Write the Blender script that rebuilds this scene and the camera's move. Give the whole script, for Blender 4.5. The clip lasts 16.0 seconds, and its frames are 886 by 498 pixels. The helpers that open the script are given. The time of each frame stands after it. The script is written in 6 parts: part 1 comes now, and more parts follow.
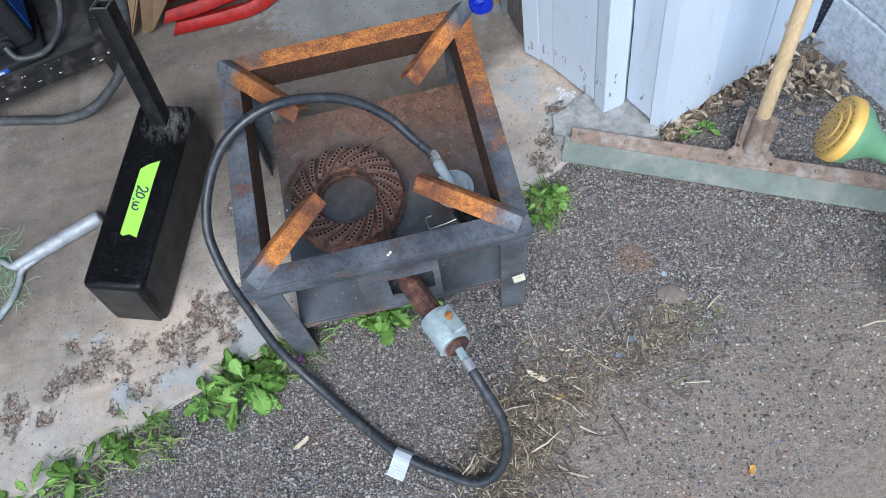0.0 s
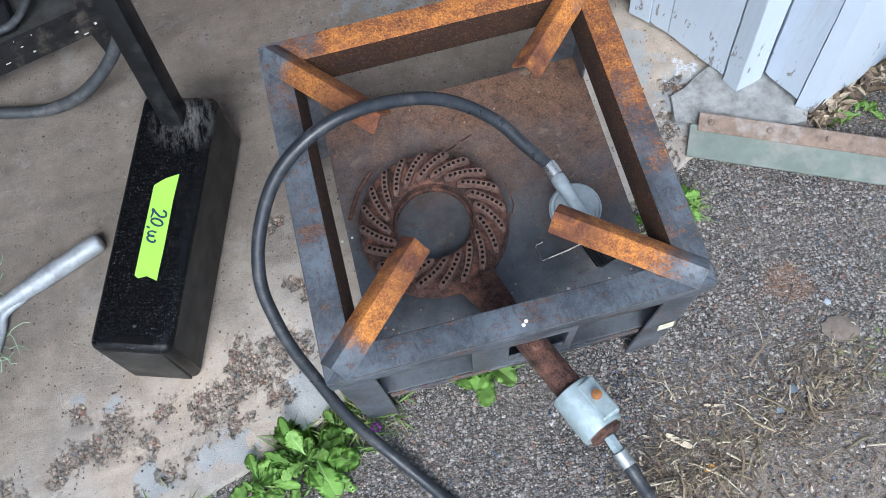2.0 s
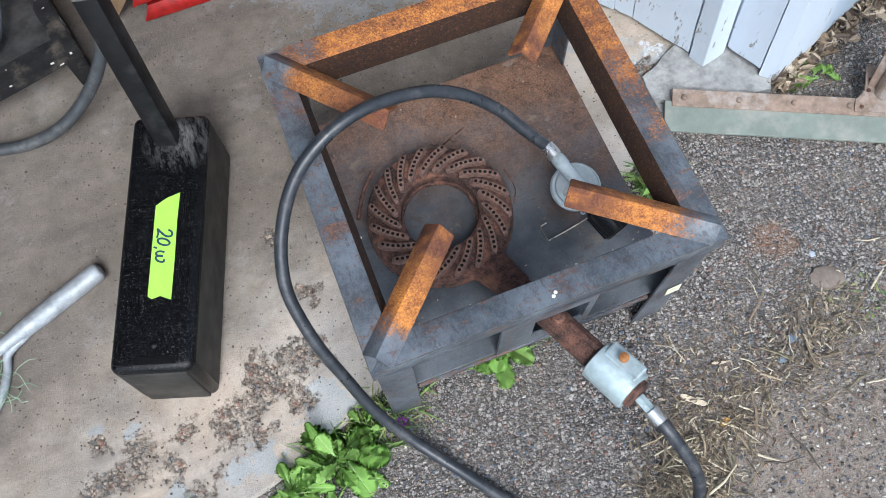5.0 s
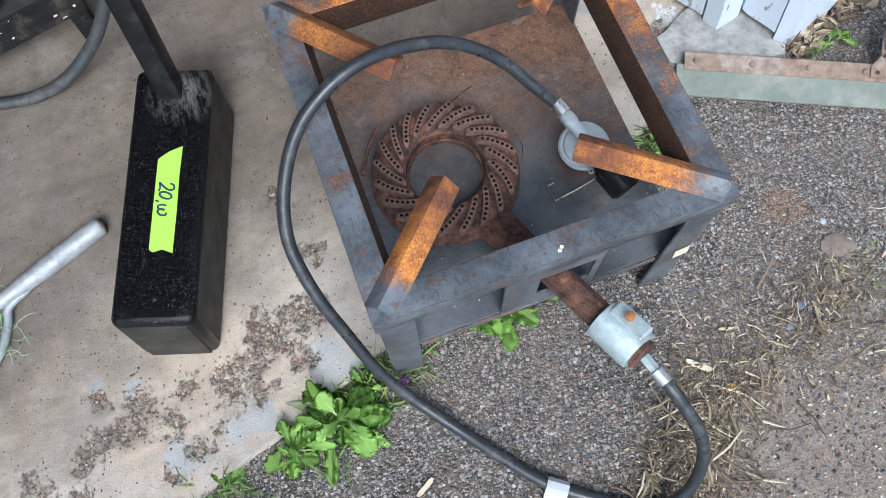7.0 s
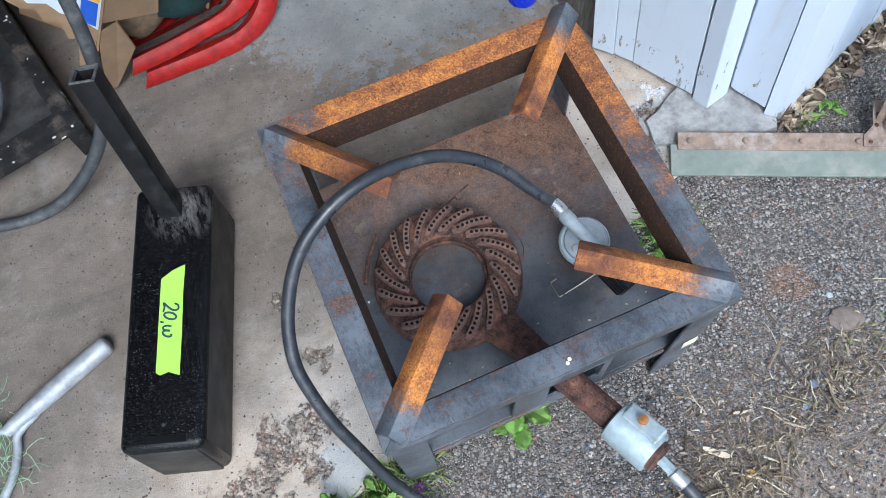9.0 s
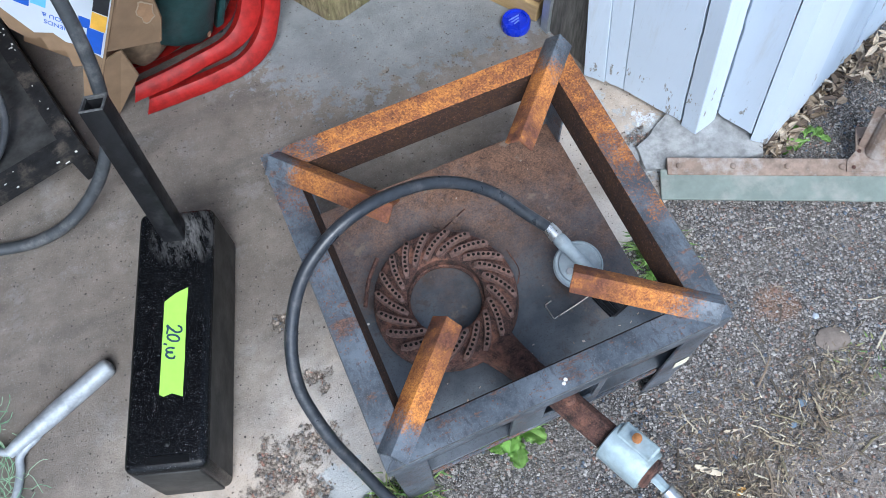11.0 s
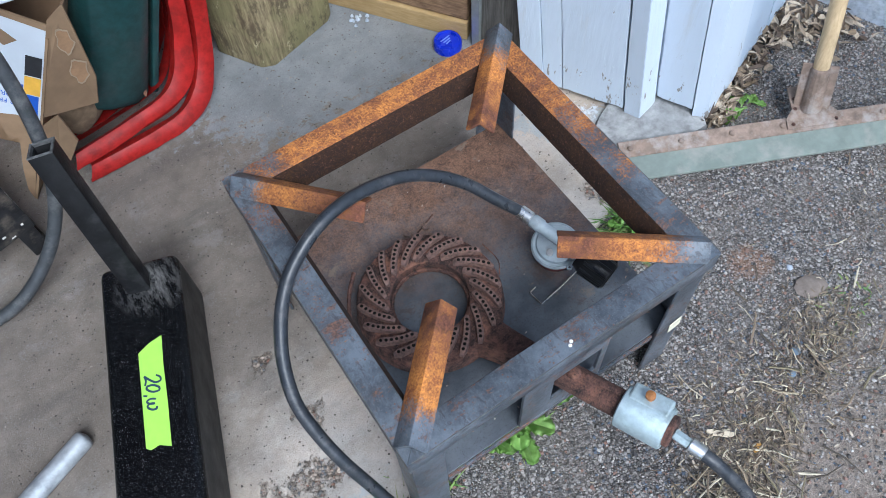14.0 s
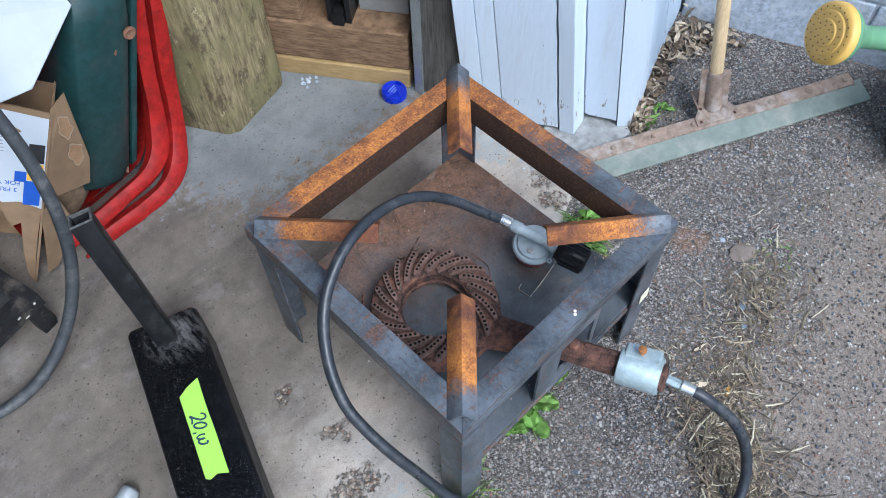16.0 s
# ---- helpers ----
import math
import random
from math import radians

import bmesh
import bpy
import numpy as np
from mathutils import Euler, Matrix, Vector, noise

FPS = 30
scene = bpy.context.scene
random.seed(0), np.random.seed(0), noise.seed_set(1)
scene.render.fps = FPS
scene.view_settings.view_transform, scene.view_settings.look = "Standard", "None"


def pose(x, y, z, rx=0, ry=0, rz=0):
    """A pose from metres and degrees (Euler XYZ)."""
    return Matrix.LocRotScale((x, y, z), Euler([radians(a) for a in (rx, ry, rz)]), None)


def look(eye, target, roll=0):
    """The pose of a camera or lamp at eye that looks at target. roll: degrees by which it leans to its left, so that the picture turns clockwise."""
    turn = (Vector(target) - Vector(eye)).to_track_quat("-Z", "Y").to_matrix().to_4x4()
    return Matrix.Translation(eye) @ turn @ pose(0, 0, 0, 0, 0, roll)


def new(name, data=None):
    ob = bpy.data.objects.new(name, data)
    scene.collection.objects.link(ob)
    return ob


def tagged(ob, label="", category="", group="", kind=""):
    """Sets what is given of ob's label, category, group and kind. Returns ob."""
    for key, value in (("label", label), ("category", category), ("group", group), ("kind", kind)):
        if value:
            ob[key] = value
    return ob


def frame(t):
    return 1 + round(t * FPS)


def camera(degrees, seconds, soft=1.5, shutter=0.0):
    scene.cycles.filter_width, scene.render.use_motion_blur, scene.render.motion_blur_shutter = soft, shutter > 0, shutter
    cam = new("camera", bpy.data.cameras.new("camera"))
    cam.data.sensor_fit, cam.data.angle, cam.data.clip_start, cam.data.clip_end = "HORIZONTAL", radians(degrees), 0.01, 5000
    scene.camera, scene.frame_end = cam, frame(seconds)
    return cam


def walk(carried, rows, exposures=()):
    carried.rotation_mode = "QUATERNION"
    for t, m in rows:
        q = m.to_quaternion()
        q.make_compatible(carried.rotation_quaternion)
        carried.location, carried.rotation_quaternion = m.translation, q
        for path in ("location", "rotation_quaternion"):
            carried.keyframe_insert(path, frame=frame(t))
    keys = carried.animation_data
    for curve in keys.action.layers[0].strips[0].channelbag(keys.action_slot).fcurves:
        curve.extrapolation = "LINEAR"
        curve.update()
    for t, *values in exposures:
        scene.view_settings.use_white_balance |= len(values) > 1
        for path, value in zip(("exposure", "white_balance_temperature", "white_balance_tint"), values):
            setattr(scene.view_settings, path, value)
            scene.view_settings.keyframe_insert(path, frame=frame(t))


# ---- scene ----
cam = camera(58.5, 16.0, soft=0.7)
PATH = [
    (0, (0.287, -0.521, 1.442), (0.336, 0.326, -0.369), -9.8),
    (0.5, (0.179, -0.421, 1.43), (0.253, 0.415, -0.385), -15.2),
    (1, (0.109, -0.368, 1.403), (0.2, 0.437, -0.426), -15.2),
    (1.5, (0.126, -0.298, 1.342), (0.224, 0.439, -0.514), -12.1),
    (2, (0.132, -0.188, 1.207), (0.206, 0.479, -0.677), -8.5),
    (2.5, (0.042, -0.187, 1.188), (0.142, 0.408, -0.718), -6.9),
    (3, (-0.056, -0.231, 1.205), (0.128, 0.328, -0.706), -3.8),
    (3.5, (-0.026, -0.227, 1.223), (0.168, 0.332, -0.687), -2.8),
    (4, (0.026, -0.208, 1.225), (0.239, 0.387, -0.673), -1.6),
    (4.2, (0.028, -0.2, 1.226), (0.25, 0.421, -0.662), -1.8),
    (6.3, (0.009, -0.224, 1.205), (0.232, 0.449, -0.665), -2.9),
    (6.5, (0.008, -0.231, 1.2), (0.221, 0.419, -0.68), -2.6),
    (7, (0.014, -0.229, 1.197), (0.215, 0.399, -0.691), -2.7),
    (7.5, (0.027, -0.21, 1.203), (0.221, 0.415, -0.687), -3.4),
    (8, (0.038, -0.18, 1.216), (0.246, 0.486, -0.658), -4.0),
    (8.5, (0.045, -0.159, 1.23), (0.273, 0.561, -0.622), -5.2),
    (8.7, (0.048, -0.151, 1.228), (0.273, 0.572, -0.623), -6.4),
    (10.8, (0.036, -0.152, 1.247), (0.297, 0.584, -0.594), -4.9),
    (11, (0.035, -0.153, 1.259), (0.305, 0.601, -0.574), -4.5),
    (11.5, (0.035, -0.149, 1.277), (0.325, 0.646, -0.535), -4.2),
    (12, (0.03, -0.155, 1.261), (0.322, 0.646, -0.549), -4.0),
    (12.5, (0.033, -0.156, 1.256), (0.321, 0.651, -0.551), -4.5),
    (13, (0.041, -0.178, 1.231), (0.39, 0.753, -0.505), -4.2),
    (13.5, (0.029, -0.217, 1.157), (0.401, 0.697, -0.583), -6.1),
    (14, (-0.059, -0.217, 1.191), (0.431, 0.631, -0.553), -4.5),
    (14.5, (-0.188, -0.262, 1.259), (0.446, 0.553, -0.454), -5.6),
    (15, (-0.233, -0.244, 1.267), (0.447, 0.548, -0.439), -3.0),
    (15.5, (-0.243, -0.237, 1.282), (0.478, 0.558, -0.406), -2.1),
    (16, (-0.256, -0.243, 1.295), (0.5, 0.553, -0.377), -1.6),
]
walk(cam, [(t, look(eye, target, roll)) for t, eye, target, roll in PATH],
     [(0, 0.7, 5600, 5), (2.5, 0.88, 5720, 5), (3.5, 0.92, 5850, 5), (7.5, 0.92, 5850, 5), (8.7, 0.92, 5650, 5), (11, 0.94, 5450, 5), (12.7, 0.9, 5450, 5), (13.6, 0.8, 5450, 5), (16, 0.82, 5450, 5)])

# ---- world and light ----
world = bpy.data.worlds.new("world")
scene.world = world
world.use_nodes = True
wn = world.node_tree.nodes
sky = wn.new("ShaderNodeTexSky")
sky.sky_type, sky.sun_disc = "NISHITA", False
sky.sun_elevation, sky.sun_rotation = radians(51), radians(192)
sky.air_density, sky.dust_density = 1.0, 3.0
wn["Background"].inputs["Strength"].default_value = 0.138
world.node_tree.links.new(sky.outputs[0], wn["Background"].inputs["Color"])
sun = new("sun", bpy.data.lights.new("sun", "SUN"))
sun.data.energy, sun.data.angle, sun.data.color = 1.55, radians(34), (1.0, 0.985, 0.96)
sun.matrix_world = look((-0.7, -3.4, 4.4), (0, 0, 0))


# ---- materials ----
class Nodes:
    """A small node-tree writer for one material."""

    def __init__(self, name, rough=0.8, metal=0.0):
        self.m = bpy.data.materials.new(name)
        self.m.use_nodes = True
        self.t = self.m.node_tree
        self.b = self.t.nodes["Principled BSDF"]
        self.b.inputs["Roughness"].default_value = rough
        self.b.inputs["Metallic"].default_value = metal
        self.co = self.t.nodes.new("ShaderNodeTexCoord").outputs["Object"]

    def put(self, sock, v):
        if isinstance(v, bpy.types.NodeSocket):
            self.t.links.new(v, sock)
        elif isinstance(v, tuple) and len(v) == 3 and sock.type == "RGBA":
            sock.default_value = (*v, 1)
        else:
            sock.default_value = v

    def noise(self, scale, detail=4.0, rough=0.6, stretch=None):
        n = self.t.nodes.new("ShaderNodeTexNoise")
        n.inputs["Scale"].default_value, n.inputs["Detail"].default_value, n.inputs["Roughness"].default_value = scale, detail, rough
        self.put(n.inputs["Vector"], self.stretched(stretch) if stretch else self.co)
        return n.outputs[0]

    def stretched(self, s):
        n = self.t.nodes.new("ShaderNodeMapping")
        n.inputs["Scale"].default_value = s
        self.put(n.inputs["Vector"], self.co)
        return n.outputs[0]

    def cells(self, scale, out="Color", feature="F1"):
        n = self.t.nodes.new("ShaderNodeTexVoronoi")
        n.feature = feature
        n.inputs["Scale"].default_value = scale
        self.put(n.inputs["Vector"], self.co)
        return n.outputs[out]

    def ramp(self, v, lo, hi, a=0.0, b=1.0):
        n = self.t.nodes.new("ShaderNodeMapRange")
        n.clamp = True
        for i, x in enumerate((v, lo, hi, a, b)):
            self.put(n.inputs[i], x)
        return n.outputs[0]

    def math(self, op, a, b=0.0):
        n = self.t.nodes.new("ShaderNodeMath")
        n.operation = op
        self.put(n.inputs[0], a), self.put(n.inputs[1], b)
        return n.outputs[0]

    def mix(self, f, a, b, blend="MIX"):
        n = self.t.nodes.new("ShaderNodeMix")
        n.data_type, n.blend_type = "RGBA", blend
        self.put(n.inputs[0], f), self.put(n.inputs[6], a), self.put(n.inputs[7], b)
        return n.outputs[2]

    def specks(self, scale, size, share):
        """Crisp round specks: a share of the cells, each within a size of its middle."""
        n = self.t.nodes.new("ShaderNodeTexVoronoi")
        n.inputs["Scale"].default_value = scale
        self.put(n.inputs["Vector"], self.co)
        s = self.t.nodes.new("ShaderNodeSeparateColor")
        self.put(s.inputs[0], n.outputs["Color"])
        return self.math("MULTIPLY", self.ramp(n.outputs["Distance"], size, size * 0.7), self.ramp(s.outputs[0], 1 - share - 0.02, 1 - share))

    def warped(self, scale, amount):
        n = self.t.nodes.new("ShaderNodeTexNoise")
        n.inputs["Scale"].default_value, n.inputs["Detail"].default_value = scale, 2
        self.put(n.inputs["Vector"], self.co)
        v = self.t.nodes.new("ShaderNodeVectorMath")
        v.operation = "MULTIPLY_ADD"
        self.put(v.inputs[0], n.outputs["Color"])
        v.inputs[1].default_value = (amount,) * 3
        self.put(v.inputs[2], self.co)
        return v.outputs[0]

    def axis(self, k):
        n = self.t.nodes.new("ShaderNodeSeparateXYZ")
        self.put(n.inputs[0], self.co)
        return n.outputs[k]

    def attr(self, name):
        n = self.t.nodes.new("ShaderNodeAttribute")
        n.attribute_name = name
        return n.outputs["Fac"]

    def rand(self):
        return self.t.nodes.new("ShaderNodeObjectInfo").outputs["Random"]

    def island(self):
        return self.t.nodes.new("ShaderNodeNewGeometry").outputs["Random Per Island"]

    def bump(self, h, strength=0.3, dist=0.002):
        n = self.t.nodes.new("ShaderNodeBump")
        n.inputs["Strength"].default_value, n.inputs["Distance"].default_value = strength, dist
        self.put(n.inputs["Height"], h)
        self.put(self.b.inputs["Normal"], n.outputs[0])

    def done(self, colour, rough=None):
        self.put(self.b.inputs["Base Color"], colour)
        if rough is not None:
            self.put(self.b.inputs["Roughness"], rough)
        return self.m


def plain(name, c, rough=0.7, metal=0.0, vary=0.25, scale=60, bump=0.15, dirt=None):
    """Paint, plastic or metal with grain at two scales and, where given, a dirt colour."""
    n = Nodes(name, rough, metal)
    dark = tuple(x * (1 - vary) for x in c)
    lite = tuple(min(1, x * (1 + vary)) for x in c)
    col = n.mix(n.ramp(n.noise(scale, 5), 0.35, 0.65), dark, lite)
    col = n.mix(n.ramp(n.noise(scale / 7, 3), 0.3, 0.7, 0, 0.5), col, c)
    if dirt:
        col = n.mix(n.ramp(n.noise(scale / 3, 6, 0.7), 0.52, 0.68), col, dirt)
    n.bump(n.noise(scale * 4, 4), bump, 0.001)
    return n.done(col, n.ramp(n.noise(scale * 0.6, 4), 0.3, 0.7, max(0.05, rough - 0.12), min(1, rough + 0.12)))


def rusted(name, mask, lo, hi, bright=1.0):
    """Mill-scaled steel that turns to orange rust along a gradient: 'y' front to back, 'x' across, 'radial' outwards from the middle, or none."""
    n = Nodes(name, 0.55, 0.0)
    grey = n.mix(n.ramp(n.noise(14, 8, 0.75), 0.4, 0.6), (0.046, 0.055, 0.067), (0.135, 0.155, 0.182))
    grey = n.mix(n.ramp(n.noise(90, 7, 0.8, (1, 0.35, 1)), 0.52, 0.58, 0, 0.6), grey, (0.035, 0.034, 0.037))
    grey = n.mix(n.ramp(n.noise(34, 9, 0.8, (0.5, 1.2, 1)), 0.56, 0.585, 0, 0.85), grey, n.mix(n.ramp(n.noise(260, 4, 0.8), 0.42, 0.58), (0.06, 0.034, 0.026), (0.2, 0.1, 0.062)))
    grey = n.mix(n.specks(300, 0.4, 0.05), grey, (0.13, 0.065, 0.045))
    grey = n.mix(n.ramp(n.noise(600, 3, 0.8), 0.6, 0.65, 0, 0.6), grey, (0.24, 0.24, 0.25))
    # A low bright value darkens the deep rust to about an eighth.
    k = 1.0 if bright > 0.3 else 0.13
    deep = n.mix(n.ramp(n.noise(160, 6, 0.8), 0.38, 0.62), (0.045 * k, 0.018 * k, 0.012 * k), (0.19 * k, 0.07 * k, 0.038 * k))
    g_brown = n.ramp(n.noise(30, 8, 0.8), 0.52, 0.6, 0, 0.75)
    light = n.mix(n.ramp(n.math("ADD", n.math("MULTIPLY", n.noise(380, 4, 0.8), 0.6), n.math("MULTIPLY", n.noise(45, 5, 0.7), 0.4)), 0.42, 0.58), (0.24 * bright, 0.08 * bright, 0.028 * bright), (0.68 * bright, 0.27 * bright, 0.055 * bright))
    light = n.mix(g_brown, light, n.mix(n.ramp(n.noise(420, 4, 0.85), 0.45, 0.55), (0.1 * bright, 0.042 * bright, 0.026 * bright), (0.34 * bright, 0.13 * bright, 0.05 * bright)))
    if mask == "y":
        g = n.ramp(n.axis(1), lo, hi)
    elif mask == "x":
        g = n.ramp(n.axis(0), lo, hi)
    elif mask == "radial":
        x, y = n.axis(0), n.axis(1)
        g = n.ramp(n.math("SQRT", n.math("ADD", n.math("MULTIPLY", x, x), n.math("MULTIPLY", y, y))), hi, lo)
    else:
        g = lo
    fine = n.math("ADD", n.math("MULTIPLY", n.noise(22, 9, 0.8), 0.6), n.math("MULTIPLY", n.noise(330, 4, 0.85), 0.55))
    f = n.ramp(n.math("ADD", g, n.math("MULTIPLY", n.math("SUBTRACT", fine, 0.55), 2.2)), 0.38, 0.62)
    rust = n.mix(n.ramp(n.math("ADD", n.math("MULTIPLY", n.noise(300, 5, 0.85), 0.65), n.math("MULTIPLY", n.noise(25, 5, 0.7), 0.35)), 0.45, 0.56, 0, 0.9), light, deep)
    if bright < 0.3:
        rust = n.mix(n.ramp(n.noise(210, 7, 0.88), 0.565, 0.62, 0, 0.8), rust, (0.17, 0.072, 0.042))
    if mask == "radial":
        tip = n.ramp(n.math("SQRT", n.math("ADD", n.math("MULTIPLY", x, x), n.math("MULTIPLY", y, y))), 0.225, 0.16, 0, 1.0)
        rust = n.mix(n.math("MULTIPLY", tip, n.ramp(n.noise(40, 5, 0.7), 0.3, 0.55)), light, deep)
        rust = n.mix(n.ramp(n.math("ADD", n.math("MULTIPLY", n.noise(330, 5, 0.85), 0.7), n.math("MULTIPLY", n.noise(35, 4, 0.7), 0.3)), 0.53, 0.6, 0, 0.6), rust, deep)
    col = n.mix(f, grey, rust)
    n.bump(n.math("ADD", n.noise(300, 5, 0.7), n.math("MULTIPLY", f, n.noise(120, 5, 0.8))), 0.45, 0.0012)
    return n.done(col, n.ramp(f, 0, 1, 0.4, 0.92))


def cast_rust():
    n = Nodes("cast_iron_rust", 0.9)
    col = n.mix(n.ramp(n.noise(45, 8, 0.8), 0.4, 0.6), (0.016, 0.01, 0.009), (0.15, 0.07, 0.052))
    col = n.mix(n.ramp(n.noise(22, 7, 0.8), 0.54, 0.64, 0, 0.8), col, (0.25, 0.115, 0.07))
    col = n.mix(n.ramp(n.noise(520, 5, 0.85), 0.54, 0.62, 0, 0.7), col, (0.23, 0.125, 0.09))
    col = n.mix(n.ramp(n.noise(380, 5, 0.85), 0.56, 0.62, 0, 0.8), col, (0.012, 0.007, 0.006))
    n.bump(n.noise(300, 6, 0.85), 1.0, 0.0022)
    return n.done(col)


def plate_rust():
    n = Nodes("shelf_rust", 0.7)
    base = n.mix(n.ramp(n.noise(10, 6, 0.65), 0.35, 0.65), (0.04, 0.046, 0.054), (0.115, 0.126, 0.142))
    g = n.math("ADD", n.ramp(n.axis(1), -0.2, 0.2, -0.2, 0.34), n.ramp(n.axis(0), -0.05, 0.22, 0, 0.16))
    f = n.ramp(n.math("ADD", g, n.math("ADD", n.math("MULTIPLY", n.noise(14, 9, 0.78), 0.7), n.math("MULTIPLY", n.noise(420, 4, 0.8), 0.3))), 0.55, 0.9)
    rust = n.mix(n.ramp(n.math("ADD", n.math("MULTIPLY", n.noise(60, 7, 0.8), 0.5), n.math("MULTIPLY", n.noise(500, 4, 0.8), 0.5)), 0.4, 0.6), (0.05, 0.028, 0.021), (0.28, 0.155, 0.095))
    col = n.mix(f, base, rust)
    col = n.mix(n.ramp(n.noise(460, 5, 0.85), 0.56, 0.62, 0, 0.75), col, n.mix(f, (0.022, 0.022, 0.024), (0.04, 0.02, 0.014)))
    col = n.mix(n.ramp(n.noise(30, 8, 0.8), 0.56, 0.62, 0, 0.6), col, (0.05, 0.034, 0.027))
    col = n.mix(n.math("MULTIPLY", n.ramp(g, -0.2, 0.15), n.ramp(n.noise(24, 6, 0.7), 0.6, 0.66, 0, 0.8)), col, (0.2, 0.15, 0.115))
    n.bump(n.noise(240, 5, 0.75), 0.5, 0.0012)
    return n.done(col, n.ramp(f, 0, 1, 0.45, 0.9))


def concrete():
    n = Nodes("worn_concrete", 0.9)
    mott = n.ramp(n.noise(7, 9, 0.75), 0.36, 0.64)
    inner = n.mix(mott, (0.142, 0.119, 0.099), (0.262, 0.224, 0.188))
    apron = n.mix(n.ramp(n.noise(3.2, 6, 0.65), 0.4, 0.6), n.mix(mott, (0.35, 0.32, 0.29), (0.56, 0.52, 0.475)), n.mix(mott, (0.37, 0.295, 0.225), (0.62, 0.52, 0.42)))
    # Inner floor darker than the apron: the garage's shade is put into colour.
    daylit_tone = n.ramp(n.math("ADD", n.attr("pale_and_daylit"), n.math("SUBTRACT", n.noise(6, 7, 0.7), 0.5)), 0.25, 0.8)
    col = n.mix(daylit_tone, inner, apron)
    # long dirty streaks and warm stains
    col = n.mix(n.ramp(n.noise(3.4, 7, 0.68, (0.5, 1.7, 1)), 0.5, 0.62, 0, 0.6), col, n.mix(daylit_tone, (0.1, 0.09, 0.08), (0.24, 0.205, 0.172)))
    col = n.mix(n.ramp(n.noise(11, 7, 0.75), 0.55, 0.66, 0, 0.5), col, n.mix(daylit_tone, (0.3, 0.285, 0.27), (0.56, 0.5, 0.44)))
    paint = n.ramp(n.math("ADD", n.attr("paint"), n.math("MULTIPLY", n.math("SUBTRACT", n.noise(38, 8, 0.75), 0.5), 2.0)), 0.46, 0.54)
    col = n.mix(n.math("MULTIPLY", paint, 0.66), col, n.mix(n.ramp(n.noise(9, 8, 0.75), 0.38, 0.62), n.mix(daylit_tone, (0.19, 0.212, 0.23), (0.3, 0.345, 0.375)), n.mix(daylit_tone, (0.3, 0.325, 0.345), (0.44, 0.485, 0.51))))
    # sand grains, pinholes and pale flecks
    col = n.mix(n.ramp(n.noise(330, 5, 0.85), 0.56, 0.62, 0, 0.5), col, n.mix(daylit_tone, (0.085, 0.076, 0.068), (0.2, 0.16, 0.125)))
    col = n.mix(n.ramp(n.noise(400, 4, 0.85), 0.59, 0.64, 0, 0.6), col, n.mix(daylit_tone, (0.4, 0.38, 0.36), (0.66, 0.6, 0.54)))
    straight = n.co
    n.co = n.warped(300, 0.004)
    holes = n.specks(170, 0.26, 0.1)
    col = n.mix(n.math("MULTIPLY", holes, 0.9), col, (0.055, 0.045, 0.037))
    col = n.mix(n.math("MULTIPLY", n.specks(75, 0.12, 0.12), 0.8), col, (0.06, 0.05, 0.04))
    cell = n.cells(190)
    rim = n.cells(190, "Distance")
    n.co = straight
    flake = n.ramp(n.math("ADD", n.attr("flake"), n.math("MULTIPLY", n.math("SUBTRACT", n.noise(45, 8, 0.8), 0.5), 3.4)), 0.84, 0.92)
    col = n.mix(flake, col, (0.6, 0.63, 0.66))
    pit = n.ramp(n.math("ADD", n.attr("pit"), n.math("MULTIPLY", n.math("SUBTRACT", n.noise(62, 9, 0.85), 0.5), 5.0)), 0.66, 0.82)
    sep = n.t.nodes.new("ShaderNodeSeparateColor")
    n.put(sep.inputs[0], cell)
    stones = n.mix(sep.outputs[0], (0.2, 0.158, 0.125), (0.6, 0.5, 0.405))
    stones = n.mix(n.ramp(sep.outputs[1], 0.84, 0.88), stones, (0.4, 0.21, 0.15))
    stones = n.mix(n.ramp(sep.outputs[2], 0.8, 0.84), stones, (0.2, 0.2, 0.2))
    stones = n.mix(n.ramp(rim, 0.42, 0.7, 0, 0.75), stones, (0.085, 0.064, 0.05))
    stones = n.mix(n.ramp(n.noise(75, 7, 0.85), 0.54, 0.6, 0, 0.6), stones, (0.1, 0.075, 0.058))
    col = n.mix(pit, col, stones)
    relief = n.math("MULTIPLY", pit, n.math("ADD", n.math("MULTIPLY", rim, -2.2), -1.2))
    h = n.math("ADD", n.math("MULTIPLY", n.noise(380, 5, 0.8), 1.0), relief)
    n.bump(n.math("SUBTRACT", h, n.math("MULTIPLY", holes, 1.0)), 0.85, 0.0022)
    return n.done(col)


